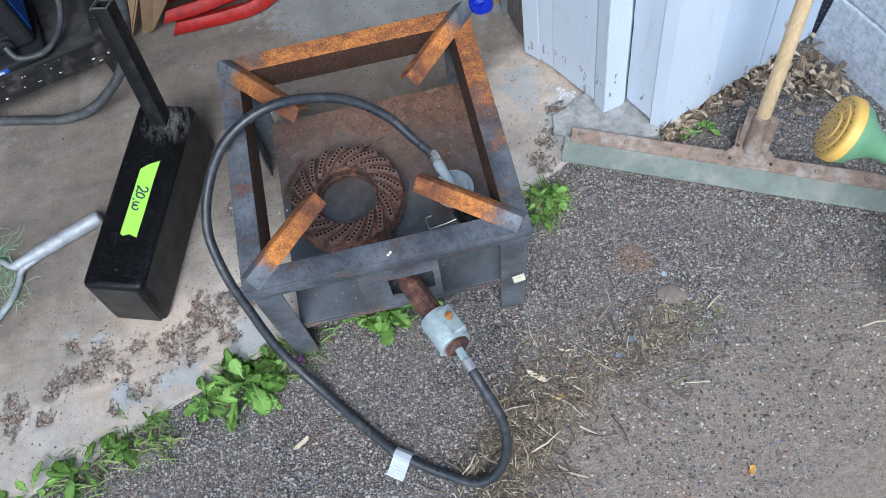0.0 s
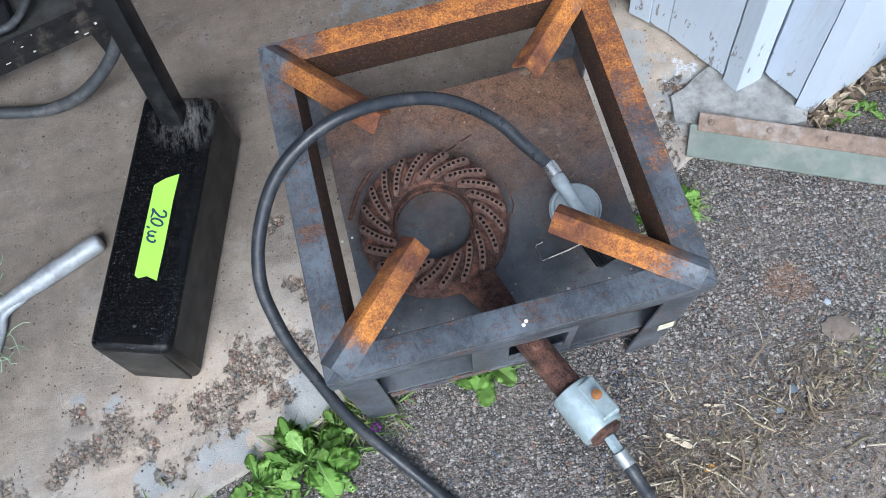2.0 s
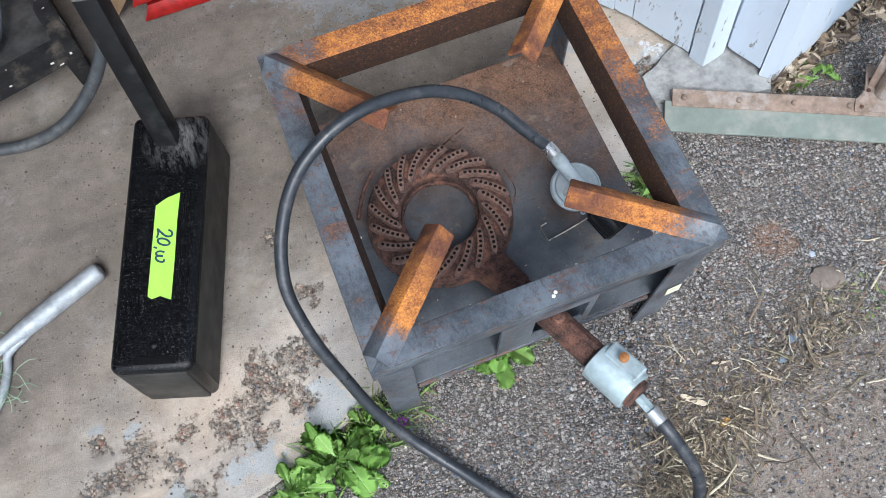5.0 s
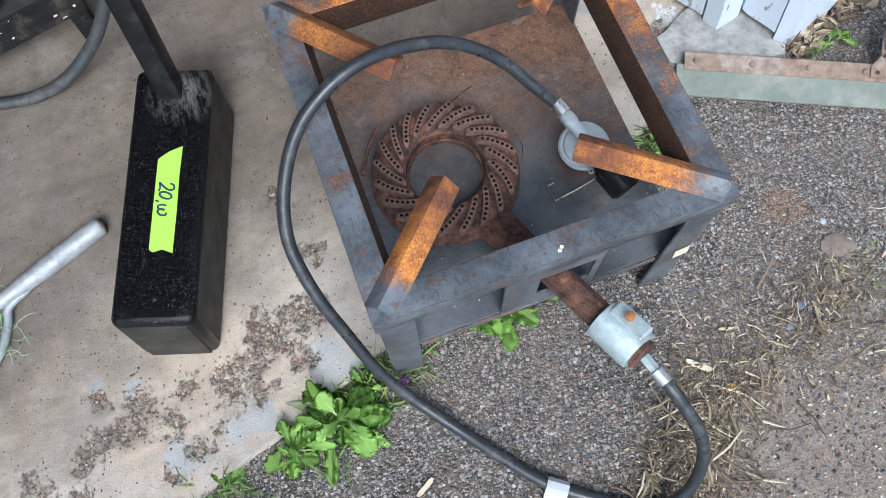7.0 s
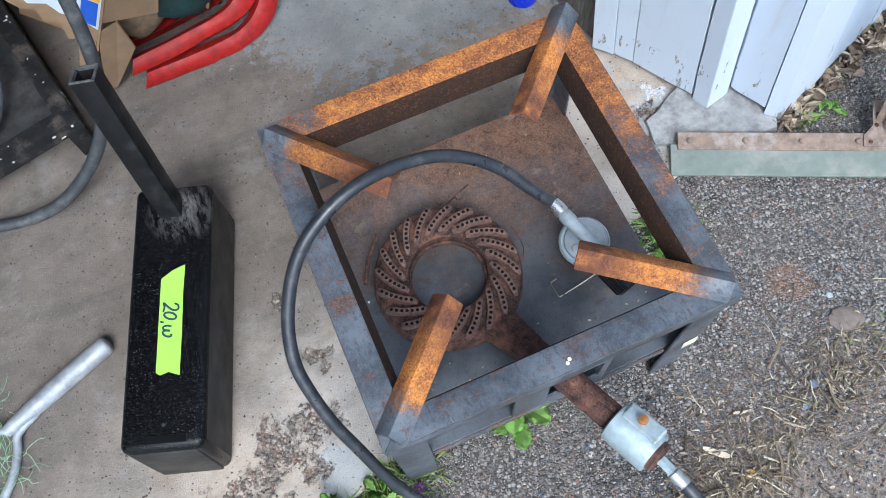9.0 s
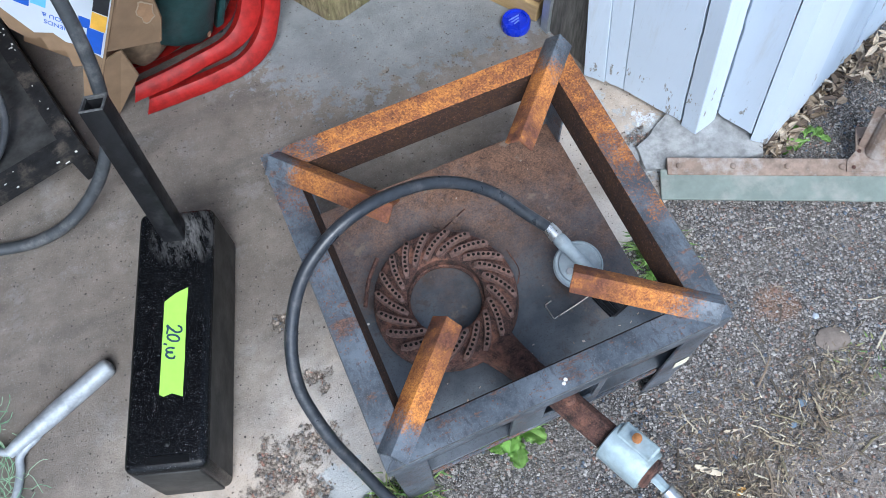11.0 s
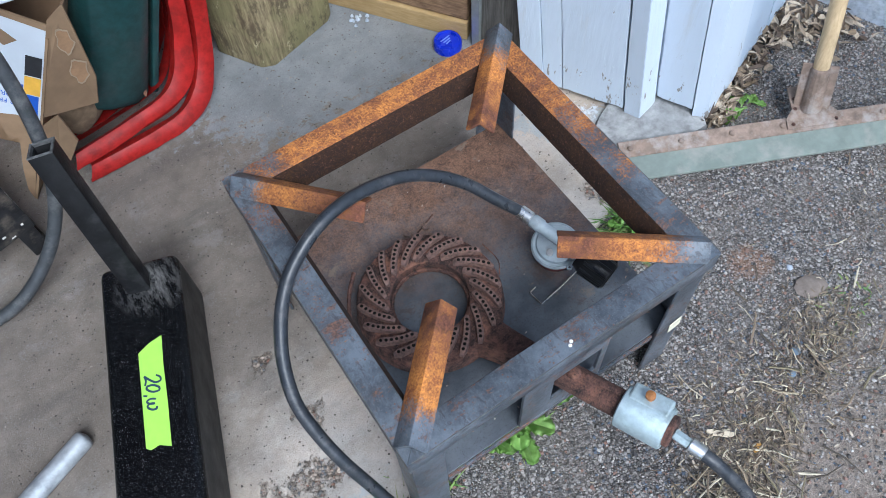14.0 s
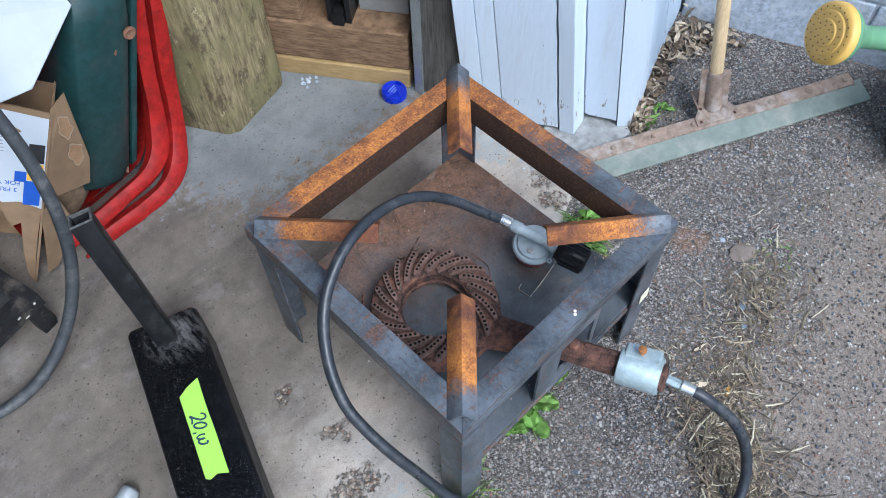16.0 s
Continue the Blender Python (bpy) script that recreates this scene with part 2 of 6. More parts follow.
def asphalt():
    n = Nodes("gritty_asphalt", 0.88)
    straight = n.co
    n.co = n.warped(260, 0.0026)
    col, relief = None, None
    for scale, keep in ((340, 1.0), (165, 0.5)):
        sep = n.t.nodes.new("ShaderNodeSeparateColor")
        n.put(sep.inputs[0], n.cells(scale))
        gap = n.cells(scale, "Distance")
        tone = n.mix(n.ramp(sep.outputs[0], 0.0, 1.0), (0.06, 0.057, 0.057), (0.62, 0.58, 0.545))
        tone = n.mix(n.ramp(sep.outputs[1], 0.87, 0.9), tone, (0.6, 0.57, 0.54))
        tone = n.mix(n.ramp(sep.outputs[2], 0.93, 0.95), tone, (0.34, 0.2, 0.15))
        tone = n.mix(n.ramp(sep.outputs[2], 0.09, 0.07), tone, (0.1, 0.135, 0.185))
        tone = n.mix(n.ramp(gap, 0.4, 0.62, 0, 0.95), tone, (0.018, 0.016, 0.015))
        if col is None:
            col, relief = tone, gap
        else:
            pick = n.ramp(sep.outputs[1], keep, keep - 0.02)
            col = n.mix(pick, col, tone)
            relief = n.math("MULTIPLY", relief, n.ramp(pick, 0, 1, 1, 0.6))
    n.co = straight
    col = n.mix(n.ramp(n.noise(420, 5, 0.85), 0.5, 0.58, 0, 0.45), col, (0.45, 0.4, 0.35))
    col = n.mix(n.ramp(n.noise(6, 6, 0.7), 0.38, 0.62, 0, 0.45), col, (0.27, 0.232, 0.2))
    soil = n.ramp(n.math("ADD", n.attr("soil"), n.math("MULTIPLY", n.math("SUBTRACT", n.noise(18, 7, 0.7), 0.5), 1.1)), 0.3, 0.75)
    earth = n.mix(n.ramp(n.noise(90, 7, 0.8), 0.35, 0.65), (0.2, 0.158, 0.125), (0.43, 0.355, 0.29))
    earth = n.mix(n.ramp(n.noise(480, 5, 0.85), 0.54, 0.6, 0, 0.75), earth, (0.085, 0.066, 0.052))
    earth = n.mix(n.ramp(n.noise(560, 4, 0.85), 0.58, 0.63, 0, 0.75), earth, (0.5, 0.45, 0.4))
    col = n.mix(n.math("MULTIPLY", soil, 0.86), col, earth)
    rust = n.ramp(n.math("ADD", n.attr("rust"), n.math("SUBTRACT", n.noise(60, 6, 0.75), 0.5)), 0.4, 0.7)
    col = n.mix(n.math("MULTIPLY", rust, 0.32), col, (0.38, 0.17, 0.07))
    n.bump(n.math("ADD", n.math("MULTIPLY", n.math("MULTIPLY", relief, -1.6), n.ramp(soil, 0, 1, 1.0, 0.15)), n.noise(420, 5, 0.8)), 0.95, 0.0036)
    return n.done(col)


def leafy(name, a, b):
    n = Nodes(name, 0.78)
    col = n.mix(n.rand(), a, b)
    col = n.mix(n.ramp(n.noise(90, 4), 0.4, 0.65, 0, 0.35), col, tuple(x * 0.75 for x in a))
    n.b.inputs["Transmission Weight"].default_value = 0.0
    n.bump(n.noise(160, 3), 0.35, 0.001)
    thin = n.t.nodes.new("ShaderNodeBsdfTranslucent")
    n.put(thin.inputs["Color"], col)
    both = n.t.nodes.new("ShaderNodeMixShader")
    both.inputs[0].default_value = 0.38
    n.t.links.new(n.b.outputs[0], both.inputs[1])
    n.t.links.new(thin.outputs[0], both.inputs[2])
    n.t.links.new(both.outputs[0], n.t.nodes["Material Output"].inputs["Surface"])
    return n.done(col)


def scattered(name, cols, rough=0.85):
    """One of several colours for each loose piece."""
    n = Nodes(name, rough)
    col = cols[0]
    for i, c in enumerate(cols[1:]):
        k = (i + 1) / len(cols)
        col = n.mix(n.ramp(n.island(), k, k + 0.001), col, c)
    col = n.mix(n.ramp(n.noise(200, 4), 0.35, 0.65, 0, 0.4), col, (0.09, 0.075, 0.06))
    n.bump(n.noise(300, 3), 0.3, 0.001)
    return n.done(col)


def timber(name, a, b, grain=(3, 3, 0.25), moss=None):
    n = Nodes(name, 0.8)
    g = n.noise(60, 6, 0.65, grain)
    col = n.mix(n.ramp(g, 0.36, 0.64), a, b)
    col = n.mix(n.ramp(n.noise(8, 5), 0.45, 0.7, 0, 0.5), col, tuple(x * 0.55 for x in a))
    if moss:
        col = n.mix(n.ramp(n.noise(9, 8, 0.75), 0.42, 0.58, 0, 0.7), col, moss)
        col = n.mix(n.ramp(n.noise(26, 8, 0.8, (1, 1, 0.5)), 0.53, 0.6, 0, 0.75), col, (0.075, 0.055, 0.03))
        col = n.mix(n.ramp(n.noise(45, 7, 0.8, (1, 1, 0.5)), 0.6, 0.64, 0, 0.7), col, (0.44, 0.38, 0.23))
    n.bump(g, 0.5, 0.0025)
    return n.done(col)


def old_paint(name, c):
    n = Nodes(name, 0.55)
    col = n.mix(n.ramp(n.noise(3, 4), 0.35, 0.65), c, tuple(x * 0.93 for x in c))
    chip = n.ramp(n.noise(30, 7, 0.72, (1.5, 1.5, 0.5)), 0.69, 0.71)
    low = n.ramp(n.axis(2), 0.02, 0.28, 0.16, 0)
    chip = n.math("MAXIMUM", chip, n.ramp(n.math("ADD", n.noise(36, 7, 0.72, (1.5, 1.5, 0.6)), low), 0.745, 0.76))
    col = n.mix(chip, col, n.mix(n.noise(80, 3), (0.16, 0.145, 0.13), (0.32, 0.3, 0.28)))
    col = n.mix(n.ramp(n.noise(14, 7, 0.75, (2, 2, 0.3)), 0.55, 0.7, 0, 0.35), col, (0.4, 0.39, 0.37))
    col = n.mix(n.ramp(n.noise(75, 6, 0.75, (3, 3, 0.22)), 0.62, 0.66, 0, 0.22), col, (0.34, 0.34, 0.34))
    n.bump(n.math("SUBTRACT", n.noise(50, 4, 0.6, (2, 2, 0.3)), n.math("MULTIPLY", chip, 0.8)), 0.6, 0.002)
    return n.done(col)


def scuffed_black():
    """Glossy black with dust specks, rubbed grey beside the handle's weld."""
    n = Nodes("rubbed_black_enamel", 0.3)
    col = n.mix(n.ramp(n.noise(700, 4, 0.85), 0.58, 0.66, 0, 0.9), (0.004, 0.0042, 0.005), (0.09, 0.09, 0.095))
    col = n.mix(n.math("MULTIPLY", n.specks(420, 0.3, 0.2), n.ramp(n.noise(25, 5, 0.7), 0.38, 0.6)), col, (0.19, 0.19, 0.2))
    x, y = n.math("SUBTRACT", n.axis(0), 0.066), n.math("SUBTRACT", n.axis(1), 0.146)
    d = n.math("SQRT", n.math("ADD", n.math("MULTIPLY", x, x), n.math("MULTIPLY", y, y)))
    f = n.math("MULTIPLY", n.ramp(d, 0.06, 0.008), n.ramp(n.noise(60, 8, 0.8, (1.0, 0.3, 1)), 0.45, 0.68))
    col = n.mix(f, col, (0.26, 0.25, 0.24))
    n.bump(n.noise(450, 4, 0.8), 0.4, 0.0009)
    n.b.inputs["Specular IOR Level"].default_value = 0.2
    return n.done(col, n.ramp(f, 0, 1, 0.24, 0.8))


M = {
    "lid": scuffed_black(),
    "rail": rusted("rail_steel", "y", -0.24, 0.32, 0.95),
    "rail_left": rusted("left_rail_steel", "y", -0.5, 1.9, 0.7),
    "rail_back": rusted("back_rail_steel", "x", -0.34, 0.02, 0.95),
    "rail_front": rusted("front_rail_steel", "y", 0.0, 2.6),
    "leg": rusted("leg_steel", None, 0.18, 0),
    "lip": rusted("lip_rust", None, 0.32, 0, 0.5),
    "rail_inner": rusted("inner_rust_dark", None, 0.92, 0, 0.085),
    "support": rusted("support_rust", "radial", 0.21, 0.312),
    # Fins are a paler rust, so depth shade of the gaps sits in colour.
    "cast": cast_rust(), "fin": plain("lit_fin_rust", (0.14, 0.083, 0.068), 0.85, 0, 0.55, 200, 0.9, (0.21, 0.115, 0.082)), "shelf": plate_rust(), "concrete": concrete(), "asphalt": asphalt(),
    "hole": plain("dark_hole", (0.006, 0.005, 0.004), 0.95),
    "zinc": plain("zinc_casting", (0.4, 0.48, 0.5), 0.5, 0.4, 0.2, 70, 0.25, (0.27, 0.32, 0.31)),
    "alloy": plain("dull_aluminium", (0.37, 0.395, 0.42), 0.58, 0.35, 0.25, 60, 0.3, (0.25, 0.265, 0.28)),
    "crimp": plain("crimped_steel", (0.62, 0.61, 0.58), 0.3, 0.9, 0.1, 60, 0.1),
    "reg": plain("regulator_grey", (0.34, 0.39, 0.42), 0.6, 0.15, 0.15, 60, 0.15, (0.26, 0.27, 0.27)),
    "regred": plain("regulator_red", (0.16, 0.02, 0.018), 0.5, 0, 0.2),
    "hose": plain("black_rubber", (0.028, 0.032, 0.039), 0.36, 0, 0.3, 90, 0.2, (0.075, 0.075, 0.078)),
    "greyhose": plain("grey_rubber", (0.045, 0.049, 0.054), 0.5, 0, 0.25, 60, 0.15, (0.12, 0.12, 0.12)),
    "knob": plain("black_plastic", (0.012, 0.012, 0.013), 0.35, 0, 0.3, 80, 0.1),
    "black": plain("black_enamel", (0.004, 0.0042, 0.005), 0.42, 0, 0.5, 240, 0.35),
    "scuff": plain("scuffed_weld", (0.03, 0.03, 0.03), 0.75, 0, 0.6, 90, 0.6, (0.02, 0.02, 0.02)),
    "handle": plain("worn_black_tube", (0.007, 0.007, 0.008), 0.4, 0, 0.5, 45, 0.4, (0.03, 0.03, 0.031)),
    "dusty": plain("dusty_black_side", (0.034, 0.0325, 0.03), 0.55, 0, 0.35, 26, 0.4, (0.018, 0.018, 0.018)),
    "worn": plain("worn_highlight_edge", (0.11, 0.11, 0.11), 0.5, 0.3, 0.4, 120, 0.4),
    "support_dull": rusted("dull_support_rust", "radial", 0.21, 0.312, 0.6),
    "tape": plain("green_tape", (0.42, 0.8, 0.1), 0.6, 0, 0.06, 60, 0.15),
    "ink": plain("dark_ink", (0.015, 0.05, 0.09), 0.6),
    "tag": plain("silver_tag", (0.44, 0.475, 0.49), 0.45, 0.2, 0.12, 40, 0.15),
    "print": plain("grey_print", (0.3, 0.31, 0.33), 0.6),
    "wire": plain("bright_wire", (0.6, 0.57, 0.52), 0.35, 0.9, 0.2),
    "white": old_paint("white_paint", (0.54, 0.605, 0.69)),
    # Side boards take a darker, bluer version of the white.
    "sidewhite": old_paint("side_white_paint", (0.46, 0.545, 0.66)),
    "block": plain("rendered_block", (0.4, 0.44, 0.5), 0.95, 0, 0.3, 90, 1.0, (0.52, 0.55, 0.58)),
    "footing": plain("broken_footing", (0.27, 0.27, 0.265), 0.92, 0, 0.35, 60, 0.9, (0.4, 0.395, 0.385)),
    "jamb": timber("weathered_jamb", (0.09, 0.085, 0.075), (0.2, 0.19, 0.17)),
    "board": timber("brown_board", (0.13, 0.075, 0.04), (0.29, 0.18, 0.1), (0.5, 0.5, 3)),
    "yellow": timber("yellow_painted_board", (0.36, 0.24, 0.1), (0.46, 0.32, 0.15), (0.5, 0.5, 3)),
    "post": timber("mossy_timber", (0.1, 0.07, 0.036), (0.36, 0.29, 0.16), (2, 2, 0.25), (0.21, 0.195, 0.085)),
    "broom": timber("ash_handle", (0.5, 0.36, 0.2), (0.62, 0.47, 0.28), (4, 4, 0.3)),
    "ledrust": plain("dull_rusty_strip", (0.24, 0.175, 0.135), 0.75, 0.1, 0.4, 60, 0.4, (0.36, 0.32, 0.29)),
    "blade": plain("grey_green_rubber", (0.175, 0.205, 0.18), 0.7, 0, 0.18, 35, 0.2, (0.27, 0.27, 0.24)),
    "can": plain("green_plastic", (0.035, 0.13, 0.05), 0.38, 0, 0.2, 30, 0.1),
    "canpale": plain("pale_green_plastic", (0.14, 0.29, 0.16), 0.4, 0, 0.12, 30, 0.1),
    "rose": plain("yellow_plastic", (0.68, 0.42, 0.1), 0.45, 0, 0.1, 30, 0.1),
    "red": plain("red_enamel", (0.3, 0.013, 0.011), 0.45, 0, 0.3, 60, 0.4, (0.17, 0.012, 0.01)),
    "case": plain("green_enamel", (0.012, 0.042, 0.042), 0.42, 0, 0.35, 60, 0.3, (0.03, 0.05, 0.05)),
    "caserust": plain("rubbed_rust", (0.2, 0.1, 0.06), 0.85, 0, 0.3, 50, 0.4),
    "card": plain("brown_card", (0.23, 0.15, 0.085), 0.9, 0, 0.15, 25, 0.2, (0.21, 0.135, 0.08)),
    "cardlight": plain("torn_card_edge", (0.34, 0.26, 0.175), 0.9, 0, 0.15, 60, 0.2),
    "cardpeel": plain("peeled_card", (0.3, 0.18, 0.095), 0.9, 0, 0.2, 40, 0.3),
    "whitecard": plain("white_card", (0.52, 0.56, 0.61), 0.6, 0, 0.05, 15, 0.1),
    "blueprint": plain("blue_print", (0.02, 0.09, 0.45), 0.55, 0, 0.1),
    "blackprint": plain("black_print", (0.02, 0.02, 0.022), 0.55),
    "yellowprint": plain("yellow_print", (0.75, 0.42, 0.05), 0.55, 0, 0.1),
    "cyanprint": plain("light_blue_print", (0.16, 0.45, 0.75), 0.55, 0, 0.1),
    "cap": plain("blue_plastic", (0.01, 0.03, 0.5), 0.3, 0, 0.2, 60, 0.15),
    "capmark": plain("pale_blue_mark", (0.2, 0.3, 0.7), 0.4),
    "cart": plain("chipped_black_paint", (0.018, 0.018, 0.019), 0.5, 0, 0.4, 60, 0.4, (0.1, 0.085, 0.07)),
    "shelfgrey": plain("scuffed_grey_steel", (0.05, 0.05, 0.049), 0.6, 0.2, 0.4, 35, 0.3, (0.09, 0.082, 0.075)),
    "chip": plain("flaked_white", (0.7, 0.68, 0.63), 0.8),
    "machine": plain("black_moulding", (0.02, 0.021, 0.024), 0.45, 0, 0.25, 60, 0.2),
    "machineblue": plain("blue_panel", (0.012, 0.09, 0.4), 0.4, 0, 0.15),
    "weed": leafy("weed_leaf", (0.3, 0.51, 0.12), (0.45, 0.66, 0.22)),
    "rib": plain("pale_leaf_rib", (0.38, 0.52, 0.22), 0.5),
    "grass": scattered("grass_blade", [(0.1, 0.22, 0.04), (0.2, 0.32, 0.07), (0.3, 0.33, 0.12), (0.15, 0.26, 0.05)], 0.6),
    "straw": scattered("dry_straw", [(0.42, 0.35, 0.23), (0.62, 0.55, 0.4), (0.16, 0.12, 0.08), (0.3, 0.23, 0.15), (0.07, 0.055, 0.04), (0.2, 0.15, 0.1), (0.2, 0.17, 0.1), (0.11, 0.085, 0.06), (0.24, 0.18, 0.12), (0.13, 0.1, 0.07), (0.09, 0.07, 0.05)]),
    "litter": scattered("dry_leaf", [(0.22, 0.16, 0.1), (0.45, 0.37, 0.27), (0.13, 0.09, 0.06), (0.55, 0.46, 0.35), (0.1, 0.07, 0.05), (0.3, 0.23, 0.16)]),
    "gravel": scattered("loose_grit", [(0.16, 0.15, 0.145), (0.27, 0.25, 0.23), (0.42, 0.39, 0.36), (0.09, 0.088, 0.09), (0.3, 0.18, 0.14), (0.13, 0.16, 0.21), (0.07, 0.065, 0.062), (0.22, 0.2, 0.185), (0.55, 0.52, 0.48)]),
    "crumb": scattered("crumbled_concrete", [(0.4, 0.32, 0.26), (0.26, 0.19, 0.145), (0.5, 0.43, 0.37), (0.36, 0.24, 0.18)]),
    "slab_grit": scattered("slab_grit", [(0.1, 0.085, 0.07), (0.2, 0.165, 0.135), (0.06, 0.05, 0.043), (0.36, 0.31, 0.26), (0.13, 0.1, 0.08)]),
    "net": scattered("green_twine", [(0.16, 0.42, 0.2), (0.3, 0.58, 0.33), (0.45, 0.65, 0.42)], 0.5),
    "pale": plain("pale_scrap", (0.72, 0.68, 0.52), 0.8),
    "woodchip": plain("pale_wood", (0.62, 0.52, 0.38), 0.8, 0, 0.15),
    "orange": plain("orange_leaf", (0.5, 0.26, 0.05), 0.7),
    "flower": plain("purple_petal", (0.25, 0.04, 0.3), 0.6),
    "screw": plain("rusty_screw", (0.38, 0.16, 0.05), 0.7, 0.2, 0.35, 120, 0.5),
    "galv": plain("galvanised_plate", (0.42, 0.45, 0.46), 0.45, 0.6, 0.15, 40, 0.2),
    "bluestone": plain("blue_stone", (0.13, 0.17, 0.22), 0.85, 0, 0.2),
    "rock": plain("brown_rock", (0.2, 0.14, 0.085), 0.9, 0, 0.35, 50, 0.5, (0.12, 0.08, 0.05)),
    "stone": plain("tan_stone", (0.19, 0.155, 0.13), 0.9, 0, 0.25, 80, 0.5),
}
for k_ in ("red", "black", "handle", "dusty", "cart", "machine", "knob", "hole", "shelfgrey"):
    M[k_].node_tree.nodes["Principled BSDF"].inputs["Specular IOR Level"].default_value = 0.25

# ---- building helpers ----
BASE = {}


def thing(name, base, label, category, group="", kind=""):
    """A top-level Empty at its base."""
    ob = new(name)
    ob.location = base
    ob.empty_display_size = 0.05
    BASE[ob.name] = Vector(base)
    return tagged(ob, label, category, group, kind)


def part(name, bm, material, parent, label="", smooth=False):
    """Links a bmesh, given in world metres, as one mesh under a thing or a part."""
    base = BASE[parent.name] if parent else Vector((0, 0, 0))
    bmesh.ops.recalc_face_normals(bm, faces=bm.faces)
    for v in bm.verts:
        v.co -= base
    me = bpy.data.meshes.new(name)
    bm.to_mesh(me)
    bm.free()
    if smooth:
        me.shade_smooth()
        me.set_sharp_from_angle(angle=radians(40))
    me.materials.append(M[material])
    ob = new(name, me)
    if parent:
        ob.parent = parent
    BASE[ob.name] = base
    return tagged(ob, label)


def solid(name, bm, material, label, category, kind="", group="", smooth=False):
    """A thing that is one mesh, with its origin at its lowest middle."""
    lo = min(v.co.z for v in bm.verts)
    mid = sum((v.co for v in bm.verts), Vector()) / len(bm.verts)
    BASE["_"] = Vector((mid.x, mid.y, lo))
    bmesh.ops.recalc_face_normals(bm, faces=bm.faces)
    for v in bm.verts:
        v.co -= BASE["_"]
    me = bpy.data.meshes.new(name)
    bm.to_mesh(me)
    bm.free()
    if smooth:
        me.shade_smooth()
        me.set_sharp_from_angle(angle=radians(40))
    me.materials.append(M[material])
    ob = new(name, me)
    ob.location = BASE["_"]
    BASE[ob.name] = BASE["_"].copy()
    return tagged(ob, label, category, group, kind)


def joined(*bms):
    out = bmesh.new()
    for b in bms:
        me = bpy.data.meshes.new("tmp")
        b.to_mesh(me)
        b.free()
        out.from_mesh(me)
        bpy.data.meshes.remove(me)
    return out


def bevelled(bm, w, segs=2, angle=30):
    if w:
        bmesh.ops.recalc_face_normals(bm, faces=bm.faces)
        es = [e for e in bm.edges if len(e.link_faces) == 2 and e.calc_face_angle(0) > radians(angle)]
        bmesh.ops.bevel(bm, geom=es, offset=w, segments=segs, affect="EDGES", profile=0.5, clamp_overlap=True)
    return bm


def obox(o, u, v, w, bevel=0.0, segs=2):
    """A box from a corner and three edge vectors."""
    o, u, v, w = map(Vector, (o, u, v, w))
    bm = bmesh.new()
    c = [bm.verts.new(o + u * i + v * j + w * k) for k in (0, 1) for j in (0, 1) for i in (0, 1)]
    for f in ((0, 2, 3, 1), (4, 5, 7, 6), (0, 1, 5, 4), (2, 6, 7, 3), (0, 4, 6, 2), (1, 3, 7, 5)):
        bm.faces.new([c[i] for i in f])
    bmesh.ops.recalc_face_normals(bm, faces=bm.faces)
    return bevelled(bm, bevel, segs)


def bx(lo, hi, bevel=0.0):
    return obox(lo, (hi[0] - lo[0], 0, 0), (0, hi[1] - lo[1], 0), (0, 0, hi[2] - lo[2]), bevel)


def loft(rings, closed=True, caps=True):
    """Skin a list of rings of equal count."""
    bm = bmesh.new()
    vs = [[bm.verts.new(p) for p in r] for r in rings]
    n = len(rings[0])
    for a, b in zip(vs, vs[1:]):
        for i in range(n if closed else n - 1):
            j = (i + 1) % n
            bm.faces.new((a[i], a[j], b[j], b[i]))
    if caps and closed:
        bm.faces.new(list(reversed(vs[0]))), bm.faces.new(vs[-1])
    return bm


def prism(poly, z0, z1, bevel=0.0):
    return bevelled(loft([[(x, y, z0) for x, y in poly], [(x, y, z1) for x, y in poly]]), bevel)


def lathe(profile, at, axis=(0, 0, 1), n=32, caps=True):
    """Turn a profile of (radius, height) about an axis through a point."""
    q = Vector((0, 0, 1)).rotation_difference(Vector(axis).normalized())
    at = Vector(at)
    return loft([[at + q @ Vector((r * math.cos(6.28318 * i / n), r * math.sin(6.28318 * i / n), h)) for i in range(n)] for r, h in profile], caps=caps)


def rod(a, b, r, n=16, r2=None):
    a, b = Vector(a), Vector(b)
    L = (b - a).length
    r2 = r if r2 is None else r2
    c = min(r, r2) * 0.12
    return lathe([(r - c, 0), (r, c), (r2, L - c), (r2 - c, L)], a, b - a, n)


def spline(pts, k=8):
    P = [Vector(p) for p in pts]
    P = [2 * P[0] - P[1]] + P + [2 * P[-1] - P[-2]]
    out = []
    for i in range(1, len(P) - 2):
        a, b, c, d = P[i - 1:i + 3]
        for s in range(k):
            t = s / k
            out.append(0.5 * (2 * b + (c - a) * t + (2 * a - 5 * b + 4 * c - d) * t * t + (3 * b - a - 3 * c + d) * t ** 3))
    return out + [P[-2]]


def tube(pts, r, n=12, k=8, smooth=True):
    """A round tube along a smooth line; r may be a function of the share along it."""
    L = spline(pts, k) if smooth else [Vector(p) for p in pts]
    rings, up = [], None
    for i, p in enumerate(L):
        d = (L[min(i + 1, len(L) - 1)] - L[max(i - 1, 0)]).normalized()
        if up is None:
            up = d.orthogonal().normalized()
        up = (up - d * up.dot(d)).normalized()
        s = d.cross(up)
        rr = r(i / (len(L) - 1)) if callable(r) else r
        rings.append([p + (up * math.cos(6.28318 * j / n) + s * math.sin(6.28318 * j / n)) * rr for j in range(n)])
    return loft(rings)


